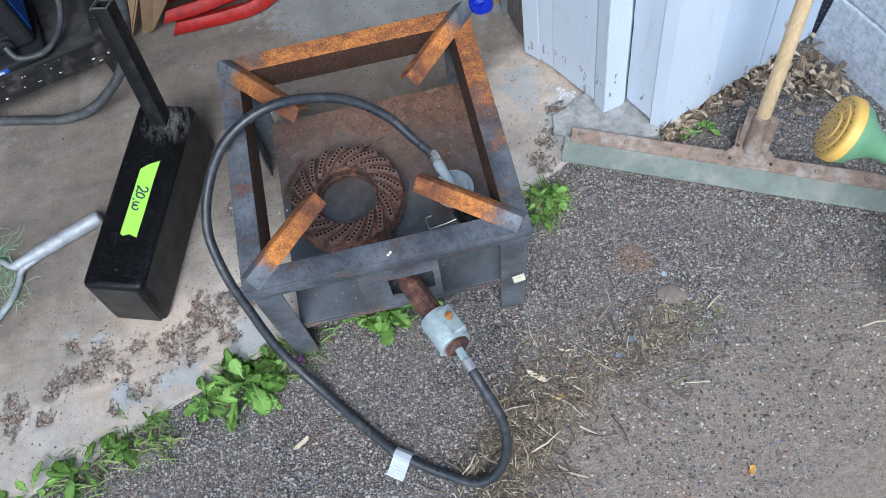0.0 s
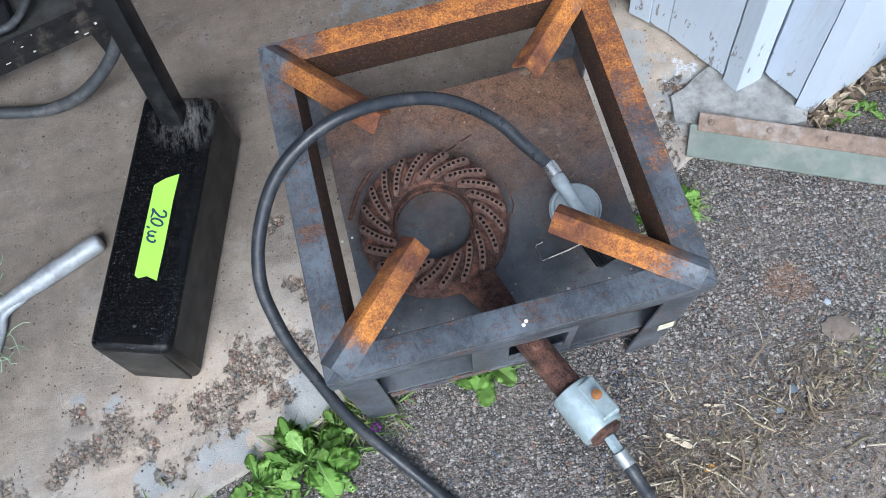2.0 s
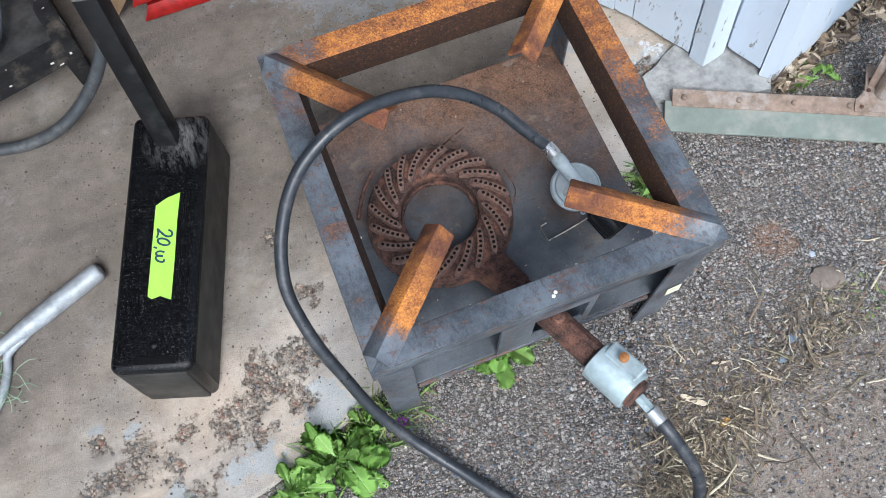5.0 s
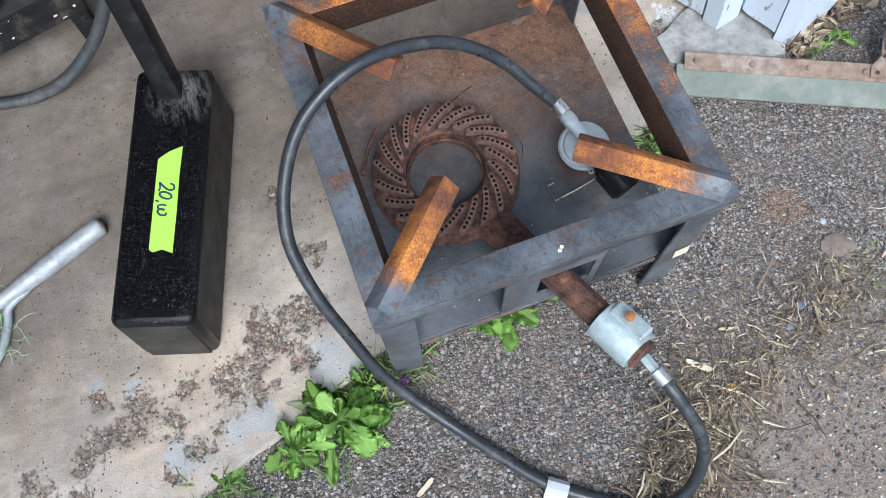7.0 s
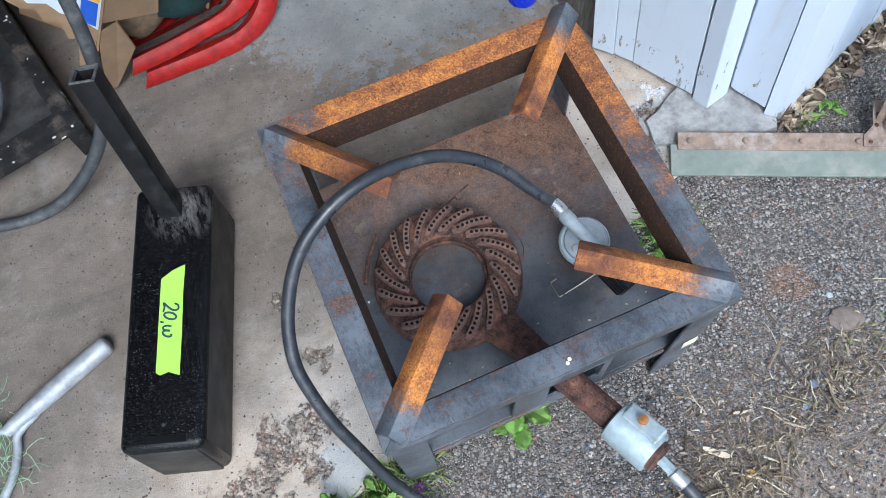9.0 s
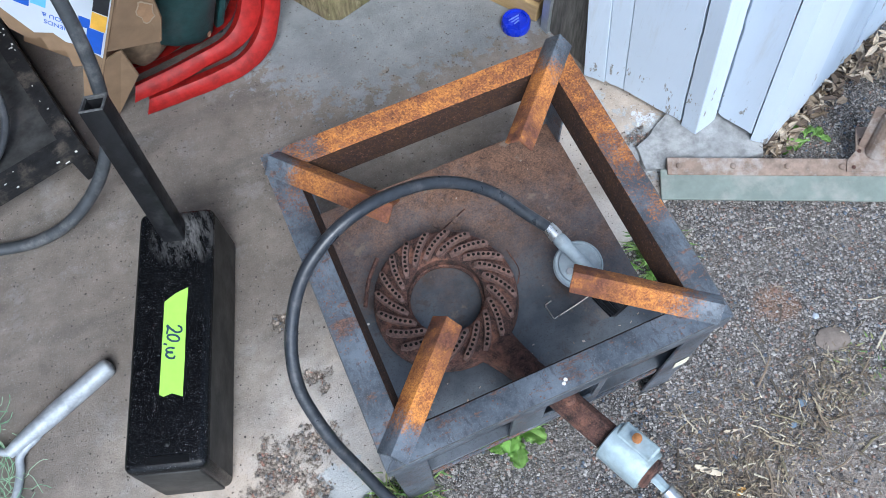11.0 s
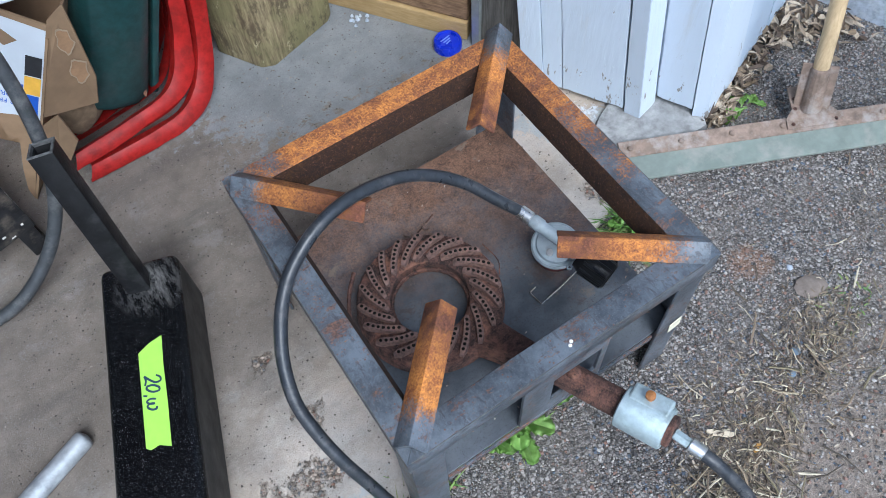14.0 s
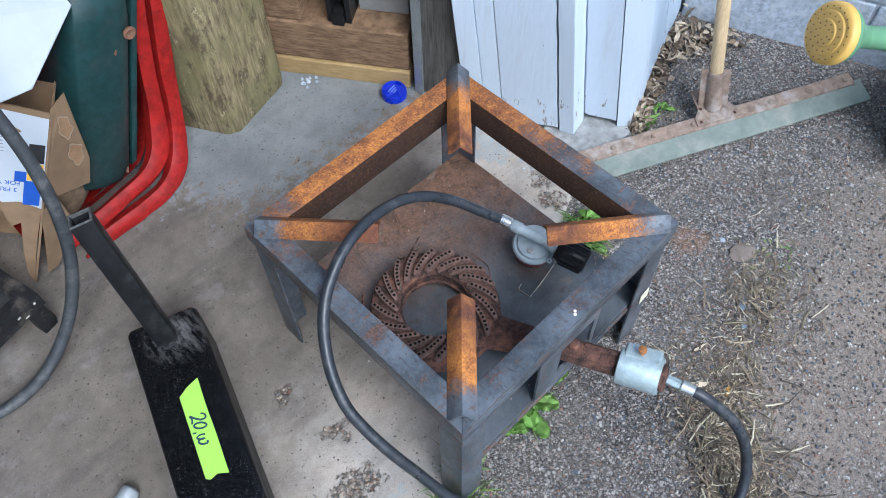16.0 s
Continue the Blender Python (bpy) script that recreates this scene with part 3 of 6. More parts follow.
def text_mesh(body, size, m, extrude=0.0002):
    """Lettering in the built-in font, as a bmesh on the pose m."""
    cu = bpy.data.curves.new("t", "FONT")
    cu.body, cu.size, cu.extrude, cu.align_x, cu.align_y = body, size, extrude, "CENTER", "CENTER"
    ob = new("t", cu)
    me = bpy.data.meshes.new_from_object(ob.evaluated_get(bpy.context.evaluated_depsgraph_get()))
    bm = bmesh.new()
    bm.from_mesh(me)
    bm.transform(m)
    bpy.data.objects.remove(ob)
    bpy.data.curves.remove(cu)
    bpy.data.meshes.remove(me)
    return bm


def axes(o, x, y):
    """A pose with the given origin, x and (about) y direction."""
    x = Vector(x).normalized()
    z = x.cross(Vector(y)).normalized()
    y = z.cross(x)
    return Matrix((x, y, z)).transposed().to_4x4() if o is None else Matrix.Translation(o) @ Matrix((x, y, z)).transposed().to_4x4()


rng = random.Random(7)

# ---- ground and slab ----
EDGE_O, EDGE_A = Vector((-0.05, 0.022)), radians(20.6)
EU, EV = Vector((math.cos(EDGE_A), math.sin(EDGE_A))), Vector((-math.sin(EDGE_A), math.cos(EDGE_A)))


def uv(x, y):
    d = Vector((x, y)) - EDGE_O
    return d.dot(EU), d.dot(EV)


def xy(u, v):
    p = EDGE_O + EU * u + EV * v
    return p.x, p.y


def n3(x, y, s, z=0.0):
    return noise.noise(Vector((x * s, y * s, z)))


def blob(x, y, cx, cy, r):
    x += 0.022 * noise.noise(Vector((x * 24, y * 24, 1.7))) + 0.008 * noise.noise(Vector((x * 70, y * 70, 4.7)))
    y += 0.022 * noise.noise(Vector((x * 24, y * 24, 8.3))) + 0.008 * noise.noise(Vector((x * 70, y * 70, 2.7)))
    d = math.hypot(x - cx, y - cy) / r
    return max(0.0, 1 - d * d)


def sheet(name, us, vs, height, attrs):
    """A grid in the slab's axes with heights and named point values."""
    verts, vals = [], {k: [] for k in attrs}
    for v in vs:
        for u in us:
            x, y = xy(u, v)
            verts.append((x, y, height(x, y, u, v)))
            for k, f in attrs.items():
                vals[k].append(f(x, y, u, v))
    n = len(us)
    faces = [(j * n + i, j * n + i + 1, (j + 1) * n + i + 1, (j + 1) * n + i) for j in range(len(vs) - 1) for i in range(n - 1)]
    me = bpy.data.meshes.new(name)
    me.from_pydata(verts, [], faces)
    for k, a in vals.items():
        me.attributes.new(k, "FLOAT", "POINT").data.foreach_set("value", a)
    me.shade_smooth()
    return me


def steps(lo, hi, d, far=()):
    n = round((hi - lo) / d)
    return [-f for f in reversed(far)] + [lo + d * i for i in range(n + 1)] + list(far)


PITS = [(-0.375, 0.087, 0.05), (-0.455, 0.055, 0.042), (-0.415, 0.062, 0.03), (-0.239, 0.08, 0.042), (-0.3, 0.1, 0.028), (-0.546, 0.011, 0.05), (-0.308, 0.005, 0.026), (-0.351, -0.018, 0.02),
        (-0.156, 0.134, 0.06), (-0.09, 0.15, 0.05), (-0.19, 0.06, 0.035), (-0.12, 0.08, 0.04), (-0.62, -0.05, 0.06), (0.6, 0.36, 0.045), (0.57, 0.3, 0.04), (0.63, 0.42, 0.03), (-0.33, 0.045, 0.028), (-0.27, 0.03, 0.022), (-0.20, 0.105, 0.03), (-0.48, 0.0, 0.03), (-0.43, 0.12, 0.022), (-0.06, 0.24, 0.03), (-0.08, 0.36, 0.025)]


def pit(x, y, u, v):
    return max(blob(x, y, *p) for p in PITS)


def ragged(u):
    return 0.010 * noise.noise(Vector((u * 6, 3.1, 0))) + 0.006 * noise.noise(Vector((u * 23, 5.1, 0)))


def slab_z(x, y, u, v):
    p = pit(x, y, u, v)
    z = 0.0012 * n3(x, y, 9) - p * (0.004 + 0.004 * n3(x, y, 70))
    if v < 0.006:
        z -= 0.03
    return z


def slab_paint(x, y, u, v):
    edge = max(0.0, 1 - abs(v - 0.055) / 0.05) * (0.36 if u < 0.15 else 0.0)
    edge = max([edge] + [k * blob(x, y, px, py, r) for px, py, r, k in ((-0.2, 0.012, 0.05, 0.85), (-0.08, 0.055, 0.06, 0.95), (-0.25, 0.022, 0.035, 0.8), (-0.33, 0.0, 0.04, 0.8), (-0.424, 0.147, 0.016, 1.6), (-0.372, 0.128, 0.017, 1.5), (-0.1, 0.03, 0.05, 0.8))])
    floor_paint = 1.5 * min(1.0, max(0.0, (y - 0.58) / 0.4)) * min(1.0, max(0.0, (x + 0.1) / 0.3))
    return max(edge, floor_paint, 0.8 * blob(x, y, 0.66, 0.40, 0.09), 0.8 * blob(x, y, 0.7, 0.33, 0.09), 0.7 * blob(x, y, 0.58, 0.5, 0.08))


# Brighter towards the open edge for daylight painted in; pale concrete by the footing.
def pale_and_daylit(x, y, u, v):
    return min(1.0, max(0.0, (0.43 - v) / 0.3) + 1.2 * blob(x, y, 0.64, 0.40, 0.22))


def flakes(x, y, u, v):
    """Fallen and smeared white paint along the wall foot."""
    return max(0.9 * blob(x, y, 0.655, 0.455, 0.06), 0.8 * blob(x, y, 0.70, 0.375, 0.07), 0.7 * blob(x, y, 0.60, 0.39, 0.05), 0.6 * blob(x, y, 0.76, 0.33, 0.06))


def ground_z(x, y, u, v):
    if abs(u) > 2 or abs(v) > 2:
        return -0.012 if v < 0.02 else -0.05
    z = -0.010 + 0.003 * n3(x, y, 5) + 0.0018 * n3(x, y, 60) + 0.0014 * n3(x, y, 140)
    inside = u < 0.93 and v > 0.012
    return -0.045 if inside and v > 0.03 else z


def soil(x, y, u, v):
    return max(0.0, min(1.0, 0.9 - 2.6 * (Vector((x, y)) - Vector((0.95, -0.55))).length + 0.75)) + 0.55 * blob(x, y, 0.45, -0.25, 0.22)


def rust_spot(x, y, u, v):
    return blob(x, y, 0.69, 0.045, 0.055)


FAR = (1.6, 2.2, 3.5, 6, 12, 30, 80)
ground_me = sheet("ground", steps(-1.3, 1.5, 0.009, FAR), [-80, -30, -12, -6, -3.5, -2.2, -1.6] + steps(-1.2, 0.06, 0.009) + [0.3, 1, 3, 10, 30, 80], ground_z, {"soil": soil, "rust": rust_spot})
ground_me.materials.append(M["asphalt"])
ground = tagged(new("ground", ground_me), "grey gritty asphalt with dusty brown soil patches", "ground", kind="structure")

us, vs = steps(-1.6, 0.93, 0.008), [0.0, 0.004, 0.009] + steps(0.014, 1.35, 0.008) + [1.8, 2.6]
slab_me = sheet("floor_slab", us, vs, slab_z, {"pit": pit, "paint": slab_paint, "pale_and_daylit": pale_and_daylit, "flake": flakes})
for vert in slab_me.vertices:
    u, v = uv(vert.co.x, vert.co.y)
    if v < 0.03:
        d = EV * ragged(u)
        vert.co.x += d.x
        vert.co.y += d.y
slab_me.materials.append(M["concrete"])
floor_slab = tagged(new("floor_slab", slab_me), "worn stained concrete garage slab with pitted broken edge", "floor", kind="structure")

# ---- building corner: door frame boards, footing, block wall ----
TOP = 2.2


wall_east = tagged(new("wall_east"), "white painted timber door frame with peeling paint above broken footing", "wall", kind="structure")
BASE[wall_east.name] = Vector((0, 0, 0))
LEAN_X, LEAN_Y = 0.04, 0.112  # the old frame leans out of true over the sloping slab
core = prism([(0.66, 0.70), (0.655, 0.60), (0.745, 0.45), (0.80, 0.415), (0.85, 0.35), (0.95, 0.382), (1.20, 0.475), (1.25, 0.60), (0.85, 0.95)], 0.012, TOP)
for v in core.verts:
    v.co.x -= LEAN_X * v.co.z
    v.co.y += LEAN_Y * v.co.z
part("core", core, "jamb", wall_east, "weathered timber inside the wall")
# stepped line of the boards: panel, projecting trim, recessed panel, corner post, side
FACE = [(0.608, 0.578), (0.634, 0.545), (0.656, 0.514), (0.717, 0.409), (0.728, 0.379), (0.779, 0.391), (0.812, 0.327), (0.830, 0.308), (0.950, 0.353), (1.08, 0.402), (1.217, 0.453)]
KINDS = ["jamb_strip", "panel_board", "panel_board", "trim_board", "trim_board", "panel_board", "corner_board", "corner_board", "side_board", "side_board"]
FOOT = [0.012, 0.014, 0.016, 0.008, 0.008, 0.024, 0.009, 0.006, 0.012, 0.012]
PROUD = [0.003, 0.0, 0.0012, 0.003, 0.003, 0.0, 0.002, 0.002, 0.0, 0.0012]
GAP = [0.0004, 0.0004, 0.0005, 0.0012, 0.0001, 0.0014, 0.0005, 0.0001, 0.0003, 0.0006, 0.0006]
LEVELS = [0.0] + [0.02 * k for k in range(2, 34)] + [0.9, 1.4, TOP]


def outward(i):
    """The wall line's outward direction at one of its corners."""
    a, b = Vector(FACE[max(0, i - 1)]), Vector(FACE[min(len(FACE) - 1, i + 1)])
    d = (b - a).normalized()
    return Vector((d.y, -d.x))


for i, kd in enumerate(KINDS):
    a, b = Vector(FACE[i]), Vector(FACE[i + 1])
    d = (b - a).normalized()
    a, b = a + d * GAP[i], b - d * GAP[i + 1]
    oa, ob2 = outward(i), outward(i + 1)
    n_steps = max(2, round((b - a).length / 0.012))
    front = [a.lerp(b, k / n_steps) + oa.lerp(ob2, k / n_steps) * PROUD[i] for k in range(n_steps + 1)]
    back = [b - ob2 * 0.016, a - oa * 0.016]
    bm = bmesh.new()
    nf, levels_ = len(front), []
    for z in LEVELS:
        row = []
        for k, p in enumerate(front + back):
            zz = z if z else FOOT[i] + (0.004 * noise.noise(Vector((p.x * 60, p.y * 60, 3))) + 0.003 * rng.random() if k < nf else 0)
            g = 0.0
            if k in (0, nf - 1):  # cracked, crumbling board edges
                g = abs(noise.noise(Vector((z * 16, i * 3.1 + k, 1)))) * 2.2 + abs(noise.noise(Vector((z * 47, i * 3.1 + k, 5)))) * 0.9
                g *= GAP[i if k == 0 else i + 1] * (1 if k == 0 else -1)
            row.append(bm.verts.new((p.x + d.x * g, p.y + d.y * g, zz)))
        levels_.append(row)
    m_ = len(levels_[0])
    for low, high in zip(levels_, levels_[1:]):
        for k in range(m_):
            bm.faces.new((low[k], low[(k + 1) % m_], high[(k + 1) % m_], high[k]))
    bm.faces.new(levels_[-1]), bm.faces.new(list(reversed(levels_[0])))
    for v in bm.verts:
        v.co.x -= LEAN_X * v.co.z
        v.co.y += LEAN_Y * v.co.z
    part(kd, bevelled(bm, 0.0008, 1, 50), "sidewhite" if kd == "side_board" else "white", wall_east)

jamb = tagged(new("door_frame"), "dark weathered door jamb with thin metal strip", "door frame", kind="structure")
BASE[jamb.name] = Vector((0, 0, 0))
part("jamb_post", prism([(0.598, 0.715), (0.604, 0.665), (0.622, 0.592), (0.652, 0.605), (0.70, 0.70), (0.64, 0.76)], 0.0, TOP, 0.002), "jamb", jamb)
part("metal_strip", prism([(0.586, 0.72), (0.590, 0.70), (0.5985, 0.703), (0.5965, 0.724)], 0.0, TOP, 0.001), "galv", jamb, "grey metal edging strip")

# sill boards on the floor across the opening
SA, SB = Vector((0.585, 0.735, 0)), Vector((0.36, 1.065, 0))
sd = (SB - SA).normalized()
sn = Vector((-sd.y, sd.x, 0)) * -1
plinth = loft([[(x, y, z) for x, y in ring_] for z, ring_ in ((-0.03, [(0.612, 0.40), (0.606, 0.352), (0.66, 0.318), (0.75, 0.288), (0.822, 0.29), (0.85, 0.33), (0.80, 0.43), (0.70, 0.44)]), (0.009, [(0.622, 0.398), (0.616, 0.356), (0.665, 0.324), (0.75, 0.294), (0.815, 0.296), (0.845, 0.335), (0.80, 0.43), (0.70, 0.44)]))])
bmesh.ops.subdivide_edges(plinth, edges=plinth.edges[:], cuts=7, use_grid_fill=True)
bmesh.ops.triangulate(plinth, faces=plinth.faces[:])
for v in plinth.verts:
    o = v.co * 26
    v.co += Vector((noise.noise(o), noise.noise(o + Vector((5, 0, 0))), 0.45 * noise.noise(o + Vector((0, 7, 0))))) * 0.008
tagged(part("footing", plinth, "footing", None, "broken pale concrete footing under the wall corner"), category="footing", kind="structure")
sill = tagged(new("threshold"), "low yellow and brown timber boards across the opening", "threshold", kind="structure")
BASE[sill.name] = Vector((0, 0, 0))
part("yellow_board", obox(SA, SB - SA, sn * 0.05, (0, 0, 0.045), 0.003), "yellow", sill, "yellow painted bottom board")
part("brown_board", obox(SA + sn * 0.006 + Vector((0, 0, 0.047)), (SB - SA) * 1.1, sn * 0.09, (0, 0, 0.1), 0.004), "board", sill, "rough brown timber board")
part("upper_board", obox(SA + sn * 0.10 + Vector((0, 0, 0.147)), (SB - SA) * 1.1, sn * 0.04, (0, 0, 0.4), 0.004), "board", sill)
part("block_piece", obox(SA + sd * 0.235 + sn * 0.012 + Vector((0, 0, 0.148)), sd * 0.12, sn * 0.07, (0, 0, 0.06), 0.004), "board", sill)
part("plate", obox(SA + sd * 0.01 + sn * 0.07 + Vector((0, 0, 0.148)), sd * 0.11, sn * 0.027, (0, 0, 0.12), 0.002), "galv", sill, "grey perforated metal plate")
latch = thing("latch_bracket", SA + sd * 0.15 + sn * 0.05 + Vector((0, 0, 0.148)), "black steel latch bracket standing on the brown board", "bracket")
lo = SA + sd * 0.125 + sn * 0.02 + Vector((0, 0, 0.148))
part("bracket_plate", obox(lo, sd * 0.012, sn * 0.06, (0, 0, 0.16), 0.002), "knob", latch)
part("bracket_plate", obox(lo + sd * 0.04, sd * 0.012, sn * 0.06, (0, 0, 0.16), 0.002), "knob", latch)
part("square_tube", obox(lo + sd * 0.0135 - sn * 0.01, sd * 0.025, sn * 0.05, (0, 0, 0.03), 0.002), "knob", latch)

wall_block = tagged(new("wall_block"), "blue-grey rough rendered block wall", "wall", kind="structure")
BASE[wall_block.name] = Vector((0, 0, 0))
wa, wb = Vector((1.222, 0.45, -0.05)), Vector((1.222 + 0.114 * 9, 0.45 - 0.30 * 9, -0.05))
wd = (wb - wa).normalized()
wnorm = Vector((-wd.y, wd.x, 0))
rows = 9
for r in range(rows):
    x = -0.2 * (r % 2)
    while x < (wb - wa).length:
        lo_s, hi_s = max(0.0, x), min((wb - wa).length, x + 0.392)
        if r < 3 or x < 1.3:
            part("block", obox(wa + wd * lo_s + Vector((0, 0, 0.2 * r)), wd * (hi_s - lo_s), wnorm * 0.14, (0, 0, 0.194), 0.004), "block", wall_block)
        x += 0.4
part("mortar", obox(wa + wnorm * 0.006, wb - wa, wnorm * 0.12, (0, 0, 1.8)), "block", wall_block)

# plain garage shell behind the opening, unseen, added to cut sky light inside
def uvbox(u0, u1, v0, v1, z0, z1):
    a, b = Vector((*xy(u0, v0), z0)), Vector((*xy(u1, v0), z0))
    c = Vector((*xy(u0, v1), z0))
    return obox(a, b - a, c - a, (0, 0, z1 - z0))


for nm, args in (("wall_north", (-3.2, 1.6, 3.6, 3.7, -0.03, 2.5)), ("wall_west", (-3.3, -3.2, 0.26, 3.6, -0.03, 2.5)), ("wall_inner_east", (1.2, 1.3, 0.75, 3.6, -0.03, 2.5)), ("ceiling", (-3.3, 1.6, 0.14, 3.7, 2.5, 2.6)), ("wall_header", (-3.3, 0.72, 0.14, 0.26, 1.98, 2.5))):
    # The dark shelf grey also keeps bounced light low in here.
    ob_ = part(nm, uvbox(*args), "shelfgrey" if nm != "wall_header" else "white", None, "plain grey unseen garage lining added to cut sky light")
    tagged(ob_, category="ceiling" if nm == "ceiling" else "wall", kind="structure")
back_floor = part("floor_back", uvbox(-3.3, 1.6, 1.36, 3.7, -0.04, -0.004), "concrete", None, "plain concrete garage floor")
tagged(back_floor, category="floor", kind="structure")

# ---- burner stand ----
S, H, A, T = 0.46, 0.33, 0.036, 0.004
stand = thing("burner_stand", (S / 2, S / 2, 0), "square welded angle-iron burner stand, steel grey turning orange with rust", "burner stand")


def to_side(side, along, inward, z):
    return {"f": (along, inward, z), "b": (S - along, S - inward, z), "l": (inward, S - along, z), "r": (S - inward, along, z)}[side]


def rail(side, material):
    """A mitred steel rail: top face, outer flange and inner flange."""
    prof = [(0, H), (A, H), (A + 0.010, H - 0.043), (A + 0.006, H - 0.043), (A - T, H - T), (T, H - T), (T, H - A), (0, H - A)]
    bm = loft([[to_side(side, a, a, z) for a, z in prof], [to_side(side, S - a, a, z) for a, z in prof]])
    bevelled(bm, 0.0012, 2, 60)
    bmesh.ops.recalc_face_normals(bm, faces=bm.faces)
    mid = Vector((S / 2, S / 2, 0))
    # Inward faces below the top take the far darker rust.
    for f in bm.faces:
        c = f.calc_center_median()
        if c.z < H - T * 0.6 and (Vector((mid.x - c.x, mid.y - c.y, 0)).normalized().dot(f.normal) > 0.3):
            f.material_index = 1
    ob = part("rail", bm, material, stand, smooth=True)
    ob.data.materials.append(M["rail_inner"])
    return ob


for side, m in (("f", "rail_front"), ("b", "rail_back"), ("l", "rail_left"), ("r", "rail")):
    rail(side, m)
# Pale strips: rubbed steel with the rails' edge highlight put into the colour.
part("worn_lit_edge", obox((0.006, -0.0004, H - 0.0016), (S - 0.012, 0, 0), (0, 0.0013, 0), (0, 0, 0.0018), 0.0003), "worn", stand, "bright front edge of the rail, rubbed, with a painted highlight")
part("worn_lit_edge", obox((S - 0.0009, 0.006, H - 0.0016), (0, S * 0.5, 0), (0.0013, 0, 0), (0, 0, 0.0018), 0.0003), "worn", stand, "bright side edge of the rail, rubbed, with a painted highlight")
part("worn_lit_edge", obox((-0.0004, 0.006, H - 0.0016), (0, S * 0.6, 0), (0.0013, 0, 0), (0, 0, 0.0018), 0.0003), "worn", stand, "bright side edge of the rail, rubbed, with a painted highlight")
for x, y, sx, sy, foot_z in ((0, 0, 1, 1, -0.012), (S, 0, -1, 1, -0.012), (0, S, 1, -1, 0.0), (S, S, -1, -1, 0.0)):
    e = 0.0045
    prof = [(e, e), (0.050, e), (0.050, e + T), (e + T, e + T), (e + T, 0.050), (e, 0.050)]
    bm = loft([[(x + sx * a, y + sy * b, z) for a, b in prof] for z in (foot_z, H - T - 0.0005)])
    part("leg", bevelled(bm, 0.001, 1, 60), "leg", stand, smooth=True)
shelf = part("shelf", bx((0.044, 0.012, 0.121), (0.456, 0.452, 0.125), 0.001), "shelf", stand, "rusty steel shelf plate")
part("front_lip", bx((0.053, 0.0075, 0.112), (0.407, 0.0115, 0.1235), 0.0008), "lip", stand, "rusty front lip of the shelf")
for px, py in ((0.19, 0.335), (0.21, 0.355), (0.24, 0.35), (0.155, 0.335)):
    part("bolt", lathe([(0.001, 0.0045), (0.006, 0.004), (0.007, 0)], (px, py, 0.1245), n=8), "shelf", shelf)
part("seam_wire", tube([(0.175, 0.325, 0.1265), (0.22, 0.345, 0.128), (0.262, 0.362, 0.1265)], 0.0012, 6, 4), "cast", shelf)

# bracket plate with the opening for the burner pipe
hx0, hx1, hz0, hz1 = 0.218, 0.295, 0.163, 0.236
bz0, bz1, bx0, bx1, by0, by1 = 0.1255, H - T - 0.0005, 0.170, 0.306, 0.0085, 0.0125
brk = joined(bx((bx0, by0, bz0), (hx0, by1, bz1)), bx((hx1, by0, bz0), (bx1, by1, bz1)), bx((hx0, by0, bz0), (hx1, by1, hz0)), bx((hx0, by0, hz1), (hx1, by1, bz1)))
bmesh.ops.remove_doubles(brk, verts=brk.verts, dist=0.0001)
part("bracket_plate", brk, "leg", stand, "steel plate with a pipe opening")


def support(cx, cy, sx, sy, length, material="support"):
    """An angle-iron pot support laid ridge upwards from a corner to the middle."""
    d = Vector((sx, sy, 0)).normalized()
    s = Vector((-d.y, d.x, 0))
    c = Vector((cx, cy, H + 0.0006))
    w, t = 0.0205, 0.0045
    prof = [(-w, 0.0), (0, w), (w, 0.0), (w - t * 1.3, 0.0), (0, w - t * 1.35), (-w + t * 1.3, 0)]
    bm = loft([[c + d * k + s * a + Vector((0, 0, b)) for a, b in prof] for k in (0.0, 0.25 * length, 0.5 * length, 0.75 * length, length)])
    return part("pot_support", bevelled(bm, 0.0016, 2, 50), material, stand, "orange rusted angle-iron pot support", smooth=True)


support(0.012, 0.012, 1, 1.0, 0.178)
support(S - 0.012, 0.012, -1, 0.78, 0.185)
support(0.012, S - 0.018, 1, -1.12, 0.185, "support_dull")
support(S - 0.006, S - 0.004, -1, -1.03, 0.185)
for fx, fy in ((0.232, 0.010), (0.236, 0.0135)):
    part("paint_fleck", lathe([(0.001, 0), (0.0026, 0.0004), (0.002, 0.0012), (0.001, 0.0015)], (fx, fy, H), n=7), "chip", stand, "white paint fleck")
for fx, fy, fz in ((0.02, 0.447, H + 0.001), (0.245, S - A + 0.001, H - A), (0.035, 0.245, 0.1255), (0.05, 0.247, 0.1255)):
    part("paint_fleck", lathe([(0.001, 0), (0.0022, 0.0004), (0.0016, 0.0012), (0.0005, 0.0015)], (fx, fy, fz), n=6), "chip", stand, "white paint fleck")
scrap = obox((0.434, 0.0035, 0.112), (0.021, 0, 0.006), (-0.004, 0, 0.03), (0, -0.0012, 0.0), 0.0004)
solid("tape_scrap", scrap, "pale", "torn pale scrap stuck on the steel leg", "scrap")

# ---- cast burner ----
RC = Vector((0.170, 0.228, 0.1255))
burner = thing("gas_burner", RC, "rusty cast-iron ring burner with perforated swirl fins", "burner")
ring = part("ring", lathe([(0.058, 0.006), (0.0575, 0.036), (0.062, 0.0405), (0.074, 0.042), (0.096, 0.040), (0.104, 0.037), (0.107, 0.031), (0.109, 0.012), (0.104, 0.006), (0.058, 0.006)], RC, n=72, caps=False), "cast", burner, smooth=True)
